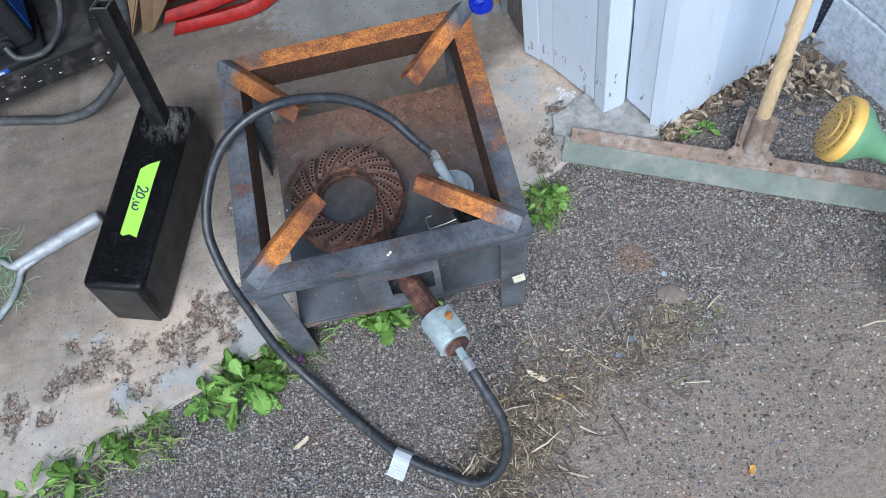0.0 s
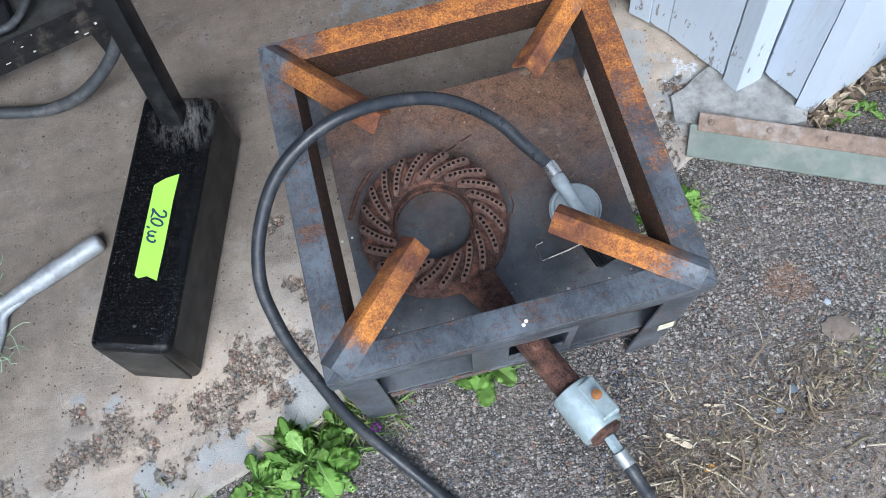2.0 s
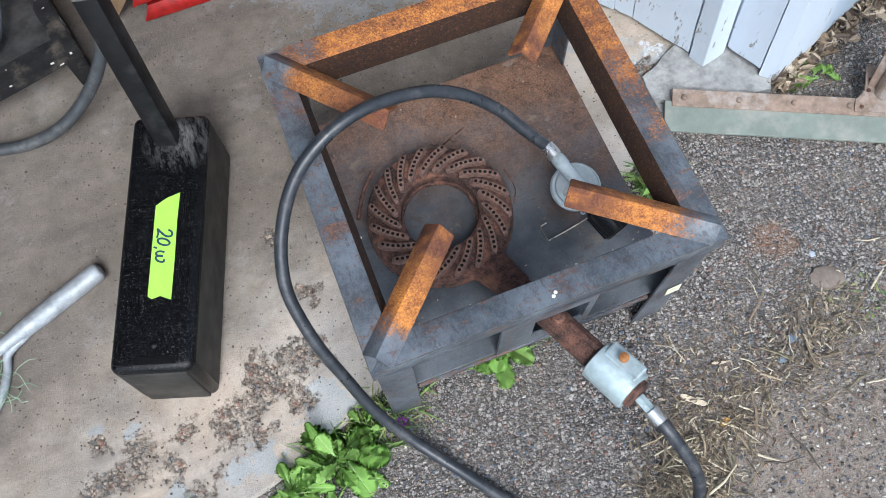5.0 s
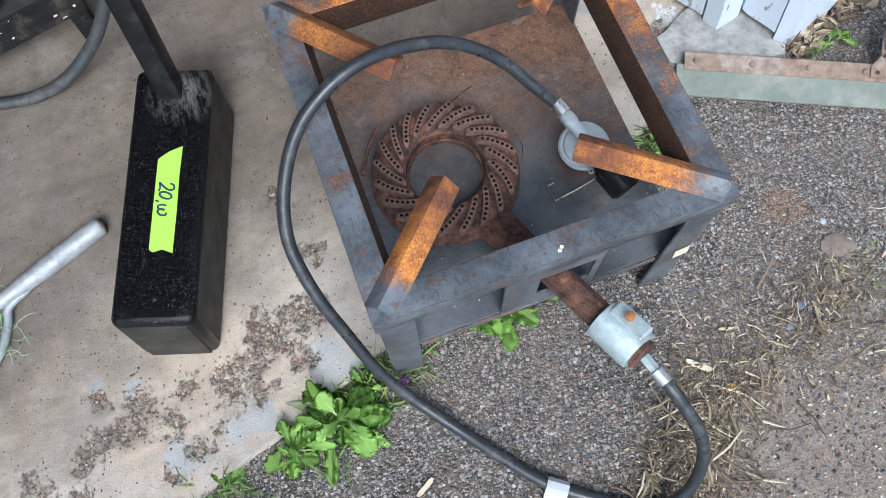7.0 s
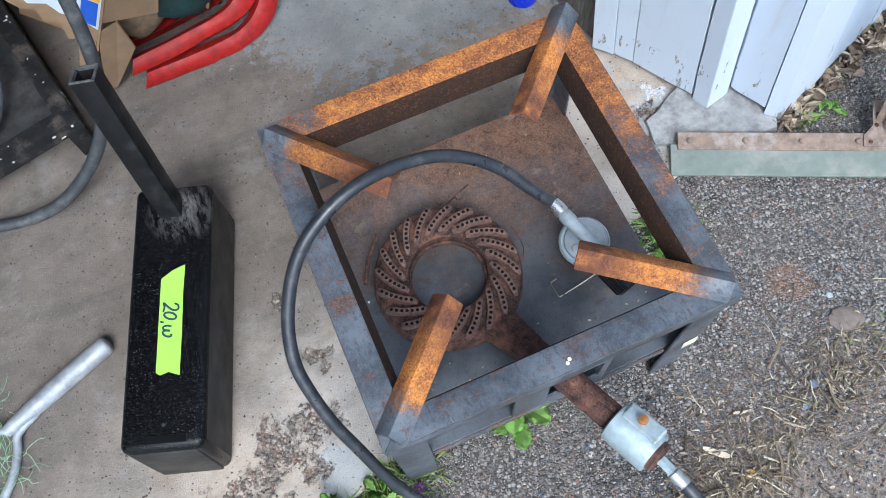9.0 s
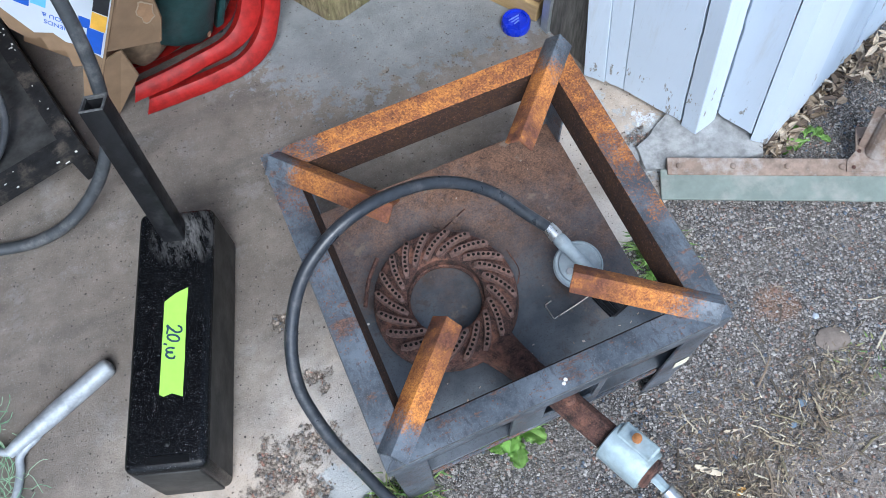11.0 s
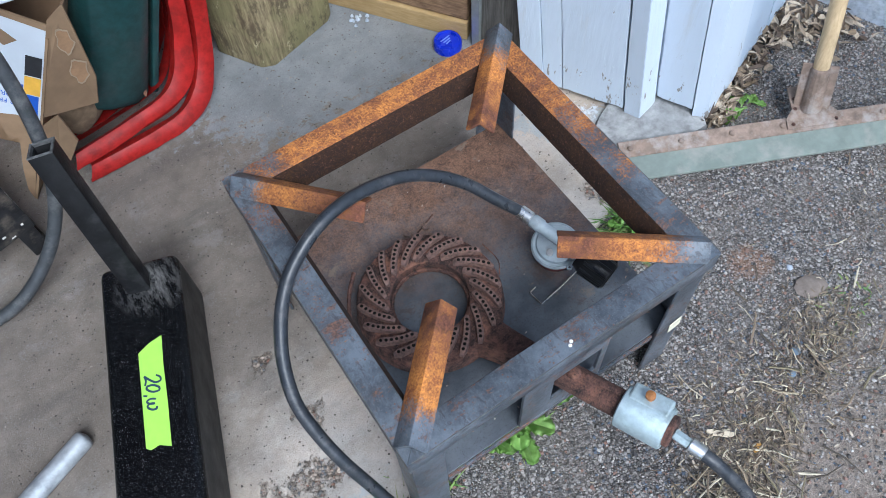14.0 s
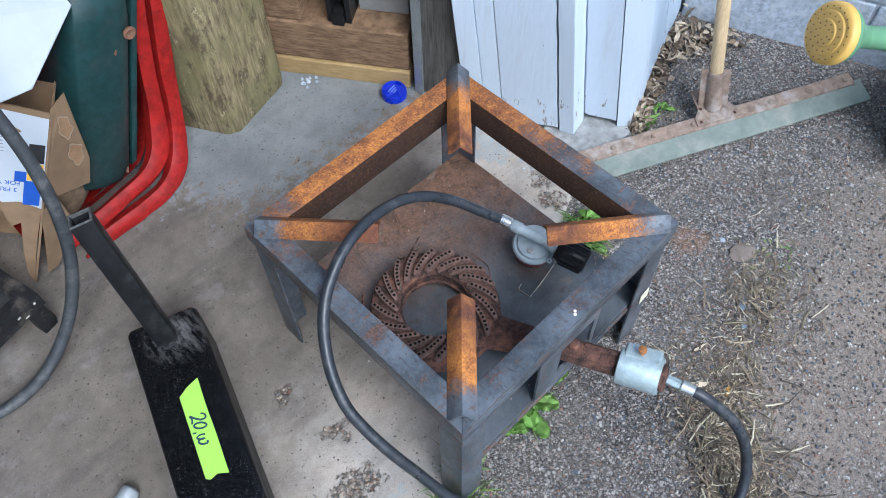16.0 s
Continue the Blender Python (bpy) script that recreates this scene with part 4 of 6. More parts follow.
part("inner_lip", lathe([(0.0565, 0.012), (0.0535, 0.014), (0.0535, 0.019), (0.0565, 0.021), (0.0590, 0.017)], RC, n=48, caps=False), "cast", burner, smooth=True)


def fin(k, n=20):
    """A curved raised bar with a row of gas holes."""
    a0 = 6.28318 * k / n + 0.1
    line = []
    for i in range(9):
        s = i / 8
        r = 0.0625 + 0.0405 * s
        a = a0 - 0.56 * s ** 0.8
        line.append(RC + Vector((r * math.cos(a), r * math.sin(a), 0.0395 - 0.0015 * s)))
    rings = []
    for i, p in enumerate(line):
        d = (line[min(i + 1, 8)] - line[max(i - 1, 0)]).normalized()
        s = Vector((-d.y, d.x, 0)).normalized()
        w = 0.0054 * (0.6 if i in (0, 8) else 1.0)
        hgt = 0.0115 if i not in (0, 8) else 0.007
        rings.append([p - s * w, p - s * w * 0.8 + Vector((0, 0, hgt)), p + s * w * 0.8 + Vector((0, 0, hgt)), p + s * w])
    f = part("fin", loft(rings), "fin", burner, smooth=True)
    holes = [lathe([(0.0020, 0.0100), (0.0025, 0.01195)], line[i], n=8) for i in range(1, 8)]
    for hole in holes:
        part("gas_hole", hole, "hole", f)


for k in range(20):
    fin(k)
PD = Vector((0.127, -0.325, 0.0)).normalized()
PS = Vector((-PD.y, PD.x, 0))
P0 = RC + PD * 0.085 + Vector((0, 0, 0.022))
P1 = Vector((0.2815, -0.0565, 0.193))
flare = loft([[RC + PD * k + PS * (w * c) + Vector((0, 0, z0 + (z1 - z0) * (s + 1) / 2)) for c, s in ((-1, -1), (1, -1), (1, 0.5), (0.75, 1), (-0.75, 1), (-1, 0.5))]
              for k, w, z0, z1 in ((0.088, 0.036, 0.006, 0.036), (0.110, 0.027, 0.008, 0.042), (0.140, 0.022, 0.012, 0.054), (0.165, 0.0195, 0.014, 0.062))])
part("flare", bevelled(flare, 0.003, 2), "cast", burner, smooth=True)
pipe = part("pipe", tube([RC + PD * 0.15 + Vector((0, 0, 0.036)), RC + PD * 0.2 + Vector((0, 0, 0.052)), P1], 0.0195, 18), "cast", burner, smooth=True)
pd = (P1 - (RC + PD * 0.2 + Vector((0, 0, 0.052)))).normalized()
pu = PS.cross(pd) * -1
pu = pu if pu.z > 0 else -pu
part("rib", obox(P1 - pd * 0.055 + pu * 0.017 - PS * 0.003 + PS * 0.004, pd * 0.052, PS * 0.007, pu * 0.005, 0.0015), "cast", pipe)
part("bolt_head", lathe([(0.009, 0), (0.009, 0.004), (0.006, 0.0075), (0.001, 0.008)], P1 - pd * 0.07 + pu * 0.018, pu, 14), "cast", pipe)
part("side_rod", tube([RC + Vector((-0.115, 0.035, 0.03)), RC + Vector((-0.095, 0.07, 0.034)), RC + Vector((-0.07, 0.098, 0.036))], 0.0032, 6, 4), "cast", burner)
part("side_rod", tube([RC + Vector((0.106, -0.025, 0.03)), RC + Vector((0.117, -0.005, 0.034)), RC + Vector((0.114, 0.03, 0.034))], 0.0010, 6, 4), "cast", burner)
mixer = thing("air_mixer", P1, "zinc air mixer sleeve with rusty screw on the burner pipe", "mixer")
part("sleeve", lathe([(0.018, -0.001), (0.0272, 0.0), (0.0288, 0.0015), (0.0288, 0.062), (0.0272, 0.064), (0.018, 0.064)], P1, pd, 36), "zinc", mixer, smooth=True)
part("boss", obox(P1 + pd * 0.006 + PS * 0.002 + pu * 0.012, pd * 0.054, PS * 0.0255, pu * 0.0175, 0.003), "zinc", mixer)
part("screw", lathe([(0.004, 0), (0.0042, 0.008), (0.0065, 0.008), (0.0065, 0.0125), (0.002, 0.014)], P1 + pd * 0.031 + PS * 0.014 + pu * 0.0293, pu, 10), "screw", mixer, "rusty brass screw")
P2 = P1 + pd * 0.064
part("end_cap", lathe([(0.021, -0.002), (0.0215, 0.006), (0.018, 0.0085), (0.006, 0.0085)], P2, pd, 24), "cast", mixer, "rusty cast end cap", True)
# fitting turns from the pipe's line towards the hose
Fd = Vector((0.30, -0.93, -0.05)).normalized()
F0 = P2 + pd * 0.008
part("nipple", rod(F0, F0 + Fd * 0.022, 0.0075, 6), "zinc", mixer)
hose_start = F0 + Fd * 0.022
part("ferrule", lathe([(0.008, 0), (0.0102, 0.001), (0.0102, 0.02), (0.009, 0.021)], hose_start, Fd, 20), "crimp", mixer, "bright crimped ferrule", True)

# ---- hose and regulator ----
NECK, KNOB = Vector((0.344, 0.231, 0.217)), Vector((0.383, 0.112, 0.197))
RD = (KNOB - NECK).normalized()
h0 = hose_start + Fd * 0.012
HOSE = [h0, h0 + Fd * 0.03 + Vector((0.001, 0, -0.006)), (0.349, -0.232, 0.150), (0.352, -0.268, 0.098), (0.333, -0.298, 0.042), (0.292, -0.308, 0.010), (0.24, -0.281, 0.0), (0.163, -0.226, 0.0), (0.114, -0.170, 0.0),
        (0.067, -0.108, 0.002), (0.022, -0.05, 0.02), (-0.016, 0.002, 0.075), (-0.040, 0.055, 0.145), (-0.054, 0.088, 0.188), (-0.063, 0.124, 0.222), (-0.066, 0.161, 0.255),
        (-0.055, 0.199, 0.287), (-0.034, 0.233, 0.317), (-0.008, 0.259, 0.343), (0.022, 0.277, 0.361), (0.06, 0.292, 0.374), (0.103, 0.304, 0.375), (0.149, 0.314, 0.36), (0.198, 0.319, 0.337),
        (0.243, 0.312, 0.309), (0.283, 0.294, 0.276), (0.313, 0.266, 0.246), NECK - RD * 0.012]
gas_hose = thing("gas_hose", (0.24, -0.281, -0.009), "black rubber gas hose looping from burner to regulator", "hose")
part("rubber_tube", tube(HOSE, 0.0087, 14, 6), "hose", gas_hose, smooth=True)
tagdir = Vector((0.163 - 0.24, -0.226 + 0.281, 0)).normalized()
tagc = Vector((0.170, -0.231, 0.001))
ts = Vector((tagdir.y, -tagdir.x, 0))
tagp = part("paper_tag", loft([[tagc + tagdir * k + ts * a + Vector((0, 0, b)) for a, b in ((0.010, -0.004), (0.0108, 0.004), (0.005, 0.0105), (-0.005, 0.0105), (-0.0105, 0.004), (-0.026, -0.0035), (-0.041, -0.0075), (-0.041, -0.0085), (-0.026, -0.0045), (-0.0095, 0.003), (-0.0045, 0.0098), (0.0045, 0.0098), (0.0100, 0.0035), (0.0092, -0.004))] for k in (-0.016, 0.016)]), "tag", gas_hose, "silver paper tag wrapped round the hose")
for i in range(5):
    q = tagc + ts * (-0.0155 - 0.0045 * i) + tagdir * (-0.010) + Vector((0, 0, -0.0001 - 0.00208 * i))
    part("print_bar", obox(q, tagdir * (0.012 + 0.006 * (i % 2)), ts * -0.0016, (0, 0, 0.0012)), "print", tagp)

reg = thing("gas_regulator", (0.366, 0.185, 0.125), "round grey gas regulator with black knob and red underside", "regulator")
rc = Vector((0.371, 0.193, 0.127))
tilt = Vector((-0.10, -0.12, 1)).normalized()
part("lower_body", lathe([(0.012, 0), (0.022, 0.002), (0.031, 0.018), (0.0345, 0.040)], rc, tilt, 40), "regred", reg, "dark red lower half", True)
part("body", lathe([(0.0345, 0.0405), (0.0365, 0.042), (0.0368, 0.047), (0.0345, 0.0495), (0.0335, 0.0482), (0.030, 0.0482), (0.0285, 0.053), (0.012, 0.058), (0.002, 0.0585)], rc, tilt, 44), "reg", reg, "", True)
bd = (KNOB - NECK).normalized()
bar0 = NECK + bd * 0.006
bar = part("spigot", lathe([(0.0075, 0), (0.0105, 0.004), (0.0105, 0.018), (0.009, 0.020), (0.009, 0.070), (0.012, 0.074), (0.012, 0.088), (0.009, 0.09)], bar0, bd, 18), "reg", reg, "", True)
part("ferrule", lathe([(0.0088, 0), (0.0104, 0.001), (0.0104, 0.020), (0.009, 0.021)], NECK - bd * 0.014, bd, 20), "crimp", reg, "bright crimped ferrule", True)
part("vent_cap", lathe([(0.0055, 0), (0.0055, 0.003), (0.0045, 0.0038), (0.001, 0.0038)], rc + tilt * 0.0535 + Vector((-0.017, -0.006, -0.001)), tilt, 16), "crimp", reg)
part("lug", lathe([(0.0022, -0.002), (0.0045, -0.002), (0.0045, 0.002), (0.0022, 0.002)], rc + tilt * 0.045 + Vector((-0.006, -0.0395, 0)), tilt, 12, False), "reg", reg)
kn0 = bar0 + bd * 0.086
knob = part("knob", lathe([(0.010, 0), (0.018, 0.0), (0.020, 0.006), (0.0225, 0.010), (0.0235, 0.030), (0.022, 0.050), (0.019, 0.053), (0.004, 0.0535)], kn0, bd, 36), "knob", reg, "black plastic hand knob", True)
q = Vector((0, 0, 1)).rotation_difference(bd)
for k in range(12):
    o = q @ Vector((math.cos(k * 0.5236), math.sin(k * 0.5236), 0))
    part("grip_rib", rod(kn0 + o * 0.0225 + bd * 0.012, kn0 + o * 0.0215 + bd * 0.049, 0.0028, 8), "knob", knob)
wirez = 0.128
bent = thing("wire_hook", (0.345, 0.10, 0.125), "thin bent steel wire hook lying on the rusty shelf", "wire")
part("wire", tube(smooth=False, n=6, r=0.0011, pts=[(0.384, 0.148, 0.160), (0.381, 0.150, 0.134), (0.345, 0.1445, wirez), (0.308, 0.139, wirez), (0.3065, 0.140, wirez), (0.304, 0.161, wirez), (0.3055, 0.164, wirez), (0.316, 0.166, wirez)]), "wire", bent, smooth=True)
debris = []
for k in range(70):
    x, y = rng.uniform(0.05, 0.44), rng.choice((rng.uniform(0.03, 0.12), rng.uniform(0.03, 0.44)))
    if (Vector((x, y)) - RC.xy).length < 0.115:
        continue
    debris.append(obox((x, y, 0.1252), (rng.uniform(0.001, 0.004), rng.uniform(-0.002, 0.002), 0), (0, rng.uniform(0.001, 0.003), 0), (0, 0, 0.0012)))
d0 = part("crumbs", joined(*debris), "crumb", None, "scattered rust flakes and crumbs on the shelf plate")
tagged(d0, category="debris", kind="stuff")

# ---- black steel box with handle ----
BO = Vector((-0.346, 0.176, 0.0))
BU, BV = Vector((0.9486, -0.3165, 0)) * 0.119, Vector((0.3165, 0.9486, 0)) * 0.410
bh = 0.143
U1, V1 = BU.normalized(), BV.normalized()
case_box = thing("steel_box", BO + BU / 2 + BV / 2, "long glossy black steel box with slanted square handle", "steel box")
slant = V1 * 0.012
body = loft([[BO + V1 * 0.004 - slant, BO + BU + V1 * 0.004 - slant, BO + BU + BV, BO + BV], [p + Vector((0, 0, bh)) for p in (BO + V1 * 0.004, BO + BU + V1 * 0.004, BO + BU + BV, BO + BV)]])
bevelled(body, 0.013, 4)
box_body = part("body", body, "lid", case_box, smooth=True)
box_body.data.materials.append(M["dusty"])
for f in box_body.data.polygons:
    if abs(f.normal.z) < 0.5 and f.area > 0.002:
        f.material_index = 1
part("end_plate", bevelled(obox(BO + U1 * 0.013 - slant * 0.97 + V1 * 0.0015 + Vector((0, 0, 0.004)), BU - U1 * 0.026, V1 * 0.0045, slant * 0.88 + Vector((0, 0, bh - 0.018))), 0.003, 2), "dusty", case_box, "flat dusty black end plate", True)
part("hinge_tab", obox(BO + U1 * 0.035 + V1 * 0.012 + Vector((0, 0, bh - 0.0005)), U1 * 0.06, V1 * 0.012, (0, 0, 0.0022), 0.0008), "black", case_box)
part("rivet", lathe([(0.0045, 0), (0.0045, 0.0018), (0.001, 0.0035)], BO + U1 * 0.062 + V1 * 0.04 + Vector((0, 0, bh - 0.0003)), n=12), "black", case_box)
hb, ht = Vector((-0.173, 0.506, bh - 0.012)), Vector((-0.172, 0.584, 0.398))
hd = (ht - hb).normalized()
hu = (U1 - hd * U1.dot(hd)).normalized()
hv = hd.cross(hu)
w, t = 0.0165, 0.003
outer = [hu * a + hv * b for a, b in ((-w, -w), (w, -w), (w, w), (-w, w))]
inner = [o * (1 - t / w) for o in outer]
hm = loft([[ht + i - hd * 0.15 for i in inner], [ht + i for i in inner], [ht + o for o in outer], [hb + o for o in outer]], caps=False)
part("handle_tube", bevelled(hm, 0.0015, 2, 60), "handle", case_box, "worn black square steel tube handle", True)
part("worn_rim", bevelled(loft([[ht + o * 1.01 - hd * 0.001 for o in outer], [ht + o * 1.01 + hd * 0.0012 for o in outer], [ht + i * 0.99 + hd * 0.0012 for i in inner], [ht + i * 0.99 - hd * 0.004 for i in inner]], caps=False), 0.0004, 1, 60), "worn", case_box, "worn bare edge of the open tube")
weld = []
for k in range(16):
    a = k * 6.283 / 16
    o = hu * math.cos(a) * 0.021 + hv * math.sin(a) * 0.021
    weld.append(lathe([(0.002, 0.0), (rng.uniform(0.003, 0.006), 0.001), (0.003, 0.003), (0.001, 0.0035)], Vector((hb.x + o.x, hb.y + o.y, bh - 0.0025)), n=8))
part("weld_bead", joined(*weld), "scuff", case_box, "scuffed grey weld round the handle")
TO = BO + V1 * 0.108 + U1 * 0.048 + Vector((0, 0, bh + 0.0004))
tape_pts = [(0, 0.004), (0.006, 0.0), (0.018, 0.004), (0.034, -0.002), (0.035, 0.06), (0.0345, 0.12), (0.036, 0.166), (0.017, 0.158), (0.001, 0.146), (0.0005, 0.08)]
tape_ob = solid("label_tape", loft([[TO + U1 * a + V1 * b + Vector((0, 0, z)) for a, b in tape_pts] for z in (0, 0.0005)]), "tape", "bright green tape label with handwritten price on the box lid", "tape")
PEN = [[(0, 0.016), (0.003, 0.021), (0.009, 0.021), (0.0105, 0.014), (0.005, 0.006), (0.0, 0.0005), (0.006, 0.002), (0.014, 0.0005)],
       [(0.0195 + 0.0052 * math.cos(a * 0.6), 0.0105 + 0.0085 * math.sin(a * 0.6 + 0.3)) for a in range(12)],
       [(0.0300, 0.002), (0.0285, -0.003)],
       [(0.0355, 0.013), (0.0345, 0.006), (0.0375, 0.001), (0.0415, 0.004), (0.0420, 0.011), (0.0415, 0.005), (0.0450, 0.001), (0.0500, 0.005), (0.0505, 0.012), (0.0465, 0.0135)]]
pen_o = TO + U1 * 0.006 + V1 * 0.108 + Vector((0, 0, 0.0006))
price = joined(*[tube([pen_o - V1 * (a + 0.12 * b) + U1 * b * 1.05 for a, b in st], 0.0016, 6, 5) for st in PEN])
for v in price.verts:
    v.co.z = pen_o.z + (v.co.z - pen_o.z) * 0.4
part("writing", price, "ink", tape_ob, "dark handwritten price")

# ---- dip net on the slab ----
net = thing("dip_net", (-0.517, 0.332, 0), "aluminium dip net with loose green mesh lying on concrete", "net")
NJ = Vector((-0.515, 0.333, 0.016))
NE = Vector((-0.357, 0.397, 0.016))
nd = (NE - NJ).normalized()
part("handle_tube", tube([NJ - nd * 0.03, NJ, NJ.lerp(NE, 0.35), NJ.lerp(NE, 0.6), NE - nd * 0.014, NE], lambda s: 0.0095 + 0.0065 * min(1, s * 2.5) if s < 0.8 else 0.016 * math.sqrt(max(0.01, 1 - ((s - 0.8) / 0.2) ** 2)), 18), "alloy", net, smooth=True)
part("hoop_tube", tube([NJ + nd * 0.02 + Vector((-0.002, 0.006, -0.004)), NJ - nd * 0.03 + Vector((0, 0.004, -0.005)), (-0.585, 0.352, 0.007), (-0.68, 0.375, 0.007), (-0.80, 0.37, 0.007)], 0.0065, 12), "alloy", net, smooth=True)
part("hoop_tube", tube([NJ + nd * 0.02 + Vector((0.002, -0.008, -0.004)), NJ - nd * 0.02 + Vector((0.006, -0.012, -0.005)), (-0.536, 0.288, 0.007), (-0.556, 0.245, 0.007), (-0.62, 0.172, 0.007), (-0.72, 0.09, 0.007), (-0.82, 0.04, 0.007)], 0.0065, 12), "alloy", net, smooth=True)
threads = []
for k in range(330):
    cx, cy = rng.gauss(-0.625, 0.042), rng.gauss(0.31, 0.06)
    if cx > -0.55 or cy < 0.30 + (cx + 0.52) * 1.3:
        continue
    pts, a, cz = [], rng.uniform(0, 6.28), rng.uniform(0.003, 0.014)
    p = Vector((cx, cy, cz))
    for i in range(6):
        pts.append(p.copy())
        a += rng.uniform(-0.9, 0.9)
        p = p + Vector((math.cos(a), math.sin(a), rng.uniform(-0.25, 0.3))) * rng.uniform(0.009, 0.02)
        p.z = min(0.035, max(0.002, p.z))
    threads.append(tube(pts, 0.00055, 4, 4))
netting = part("netting", joined(*threads), "net", net, "loose green twine netting", smooth=True)
tagged(netting, kind="stuff")

# ---- floor squeegee ----
QL, QR = Vector((0.608, 0.290, 0.0)), Vector((1.268, -0.022, 0.0))
qd = (QR - QL).normalized()
qn = Vector((-qd.y, qd.x, 0))
qlen = (QR - QL).length
squeegee = thing("floor_squeegee", QL.lerp(QR, 0.55), "wide floor squeegee, grey-green rubber blade, rusty strip, wooden handle", "squeegee")
up = Vector((0, 0, 1))
lift = qn * 0.97 + up * 0.2
part("blade", obox(QL + up * 0.001, QR - QL, lift * 0.055, Vector((0, 0, 1)) * 0.006, 0.0015), "blade", squeegee, "grey-green rubber blade")
st0 = QL + qd * 0.012 + lift * 0.044 + up * 0.0068
strip = part("clamp_strip", obox(st0, qd * (qlen - 0.03), lift * 0.031, up * 0.0035, 0.001), "ledrust", squeegee, "rusty steel clamping strip")
part("back_strip", obox(QL + qd * 0.012 + lift * 0.056, qd * (qlen - 0.03), lift * 0.022, up * 0.006, 0.001), "ledrust", squeegee)
for k in range(8):
    part("bolt", lathe([(0.0055, 0), (0.0055, 0.0025), (0.004, 0.004), (0.001, 0.0042)], st0 + qd * (0.02 + k * (qlen - 0.07) / 7) + lift * 0.0155 + up * 0.0034, n=8), "ledrust", strip)
qb = QL + qd * (qlen * 0.512) + lift * 0.058 + up * 0.0105
plate = loft([[qb + qd * a + lift * b + up * z for a, b in ((-0.052, -0.008), (0.052, -0.008), (0.05, 0.012), (0.034, 0.03), (0.030, 0.075), (-0.030, 0.075), (-0.034, 0.03), (-0.05, 0.012))] for z in (0, 0.003)])
bpl = part("socket_plate", plate, "ledrust", squeegee, "rusty handle socket plate")
for a, b in ((-0.04, 0.0), (0.04, 0.0), (-0.024, 0.05), (0.024, 0.05), (-0.028, 0.03)):
    part("rivet", lathe([(0.004, 0), (0.003, 0.002), (0.001, 0.0025)], qb + qd * a + lift * b + up * 0.003, n=8), "cast", bpl)
sq_d = Vector((0.10, 0.26, 0.95)).normalized()
sq0 = qb + lift * 0.028 + up * 0.004
part("socket_flange", obox(sq0 - Vector((0.7, -0.714, 0)) * 0.031, Vector((0.7, -0.714, 0)) * 0.062, sq_d * 0.088, Vector((0.714, 0.7, 0)) * 0.0035, 0.001), "ledrust", squeegee, "rusty upright socket flange")
part("socket", rod(sq0 - sq_d * 0.004, sq0 + sq_d * 0.085, 0.0185, 18, 0.0165), "ledrust", squeegee, "rusty tapered socket")
part("handle", tube([sq0 + sq_d * 0.05, sq0 + sq_d * 0.2, sq0 + sq_d * 0.42], 0.0138, 18), "broom", squeegee, "round pale wooden handle", True)

# ---- watering can ----
can = thing("watering_can", (1.275, -0.24, -0.012), "dark green plastic watering can with yellow rose", "watering can")
cb = Vector((1.275, -0.24, -0.012))
part("body", lathe([(0.10, 0), (0.155, 0.004), (0.165, 0.02), (0.16, 0.16), (0.135, 0.235), (0.11, 0.26), (0.10, 0.262), (0.10, 0.255), (0.02, 0.25)], cb, n=40), "can", can, smooth=True)
RO = Vector((0.990, 0.047, 0.325))
rn = Vector((-0.80, 0.50, 0.30)).normalized()
part("spout", tube([cb + Vector((-0.06, 0.11, 0.09)), cb + Vector((-0.085, 0.15, 0.17)), (1.125, -0.03, 0.262), RO - rn * 0.062], lambda s: 0.034 - 0.013 * min(1, s * 1.3), 20), "canpale", can, "", True)
part("handle", tube([cb + Vector((0.10, -0.08, 0.24)), cb + Vector((0.19, -0.15, 0.26)), cb + Vector((0.21, -0.17, 0.14)), cb + Vector((0.15, -0.12, 0.04))], 0.014, 12), "can", can, smooth=True)
part("rose_cup", lathe([(0.020, -0.066), (0.024, -0.05), (0.036, -0.030), (0.049, -0.014), (0.052, -0.004), (0.052, 0.0)], RO, rn, 40), "canpale", can, "pale green rose cup", True)
rose = part("rose_face", lathe([(0.0525, 0.001), (0.055, 0.002), (0.055, 0.015), (0.052, 0.019), (0.044, 0.021), (0.040, 0.0205), (0.038, 0.023), (0.027, 0.025), (0.025, 0.0245), (0.023, 0.027), (0.012, 0.028), (0.001, 0.028)], RO, rn, 44), "rose", can, "yellow perforated rose", True)
rq = Vector((0, 0, 1)).rotation_difference(rn)
dots = []
for rr, c in ((0.012, 6), (0.019, 9), (0.032, 15), (0.046, 20)):
    for k in range(c):
        a = k * 6.28318 / c
        dots.append(lathe([(0.0009, 0.0), (0.0013, 0.0012)], RO + rq @ Vector((rr * math.cos(a), rr * math.sin(a), 0.0272 if rr < 0.023 else 0.0238 if rr < 0.038 else 0.0203)), rn, 6))
part("rose_holes", joined(*dots), "hole", rose)

# ---- red tray, green case, cartons ----
tray = thing("red_tray", (0.0, 0.90, 0), "two nested red enamelled steel tray rims standing on edge", "tray")


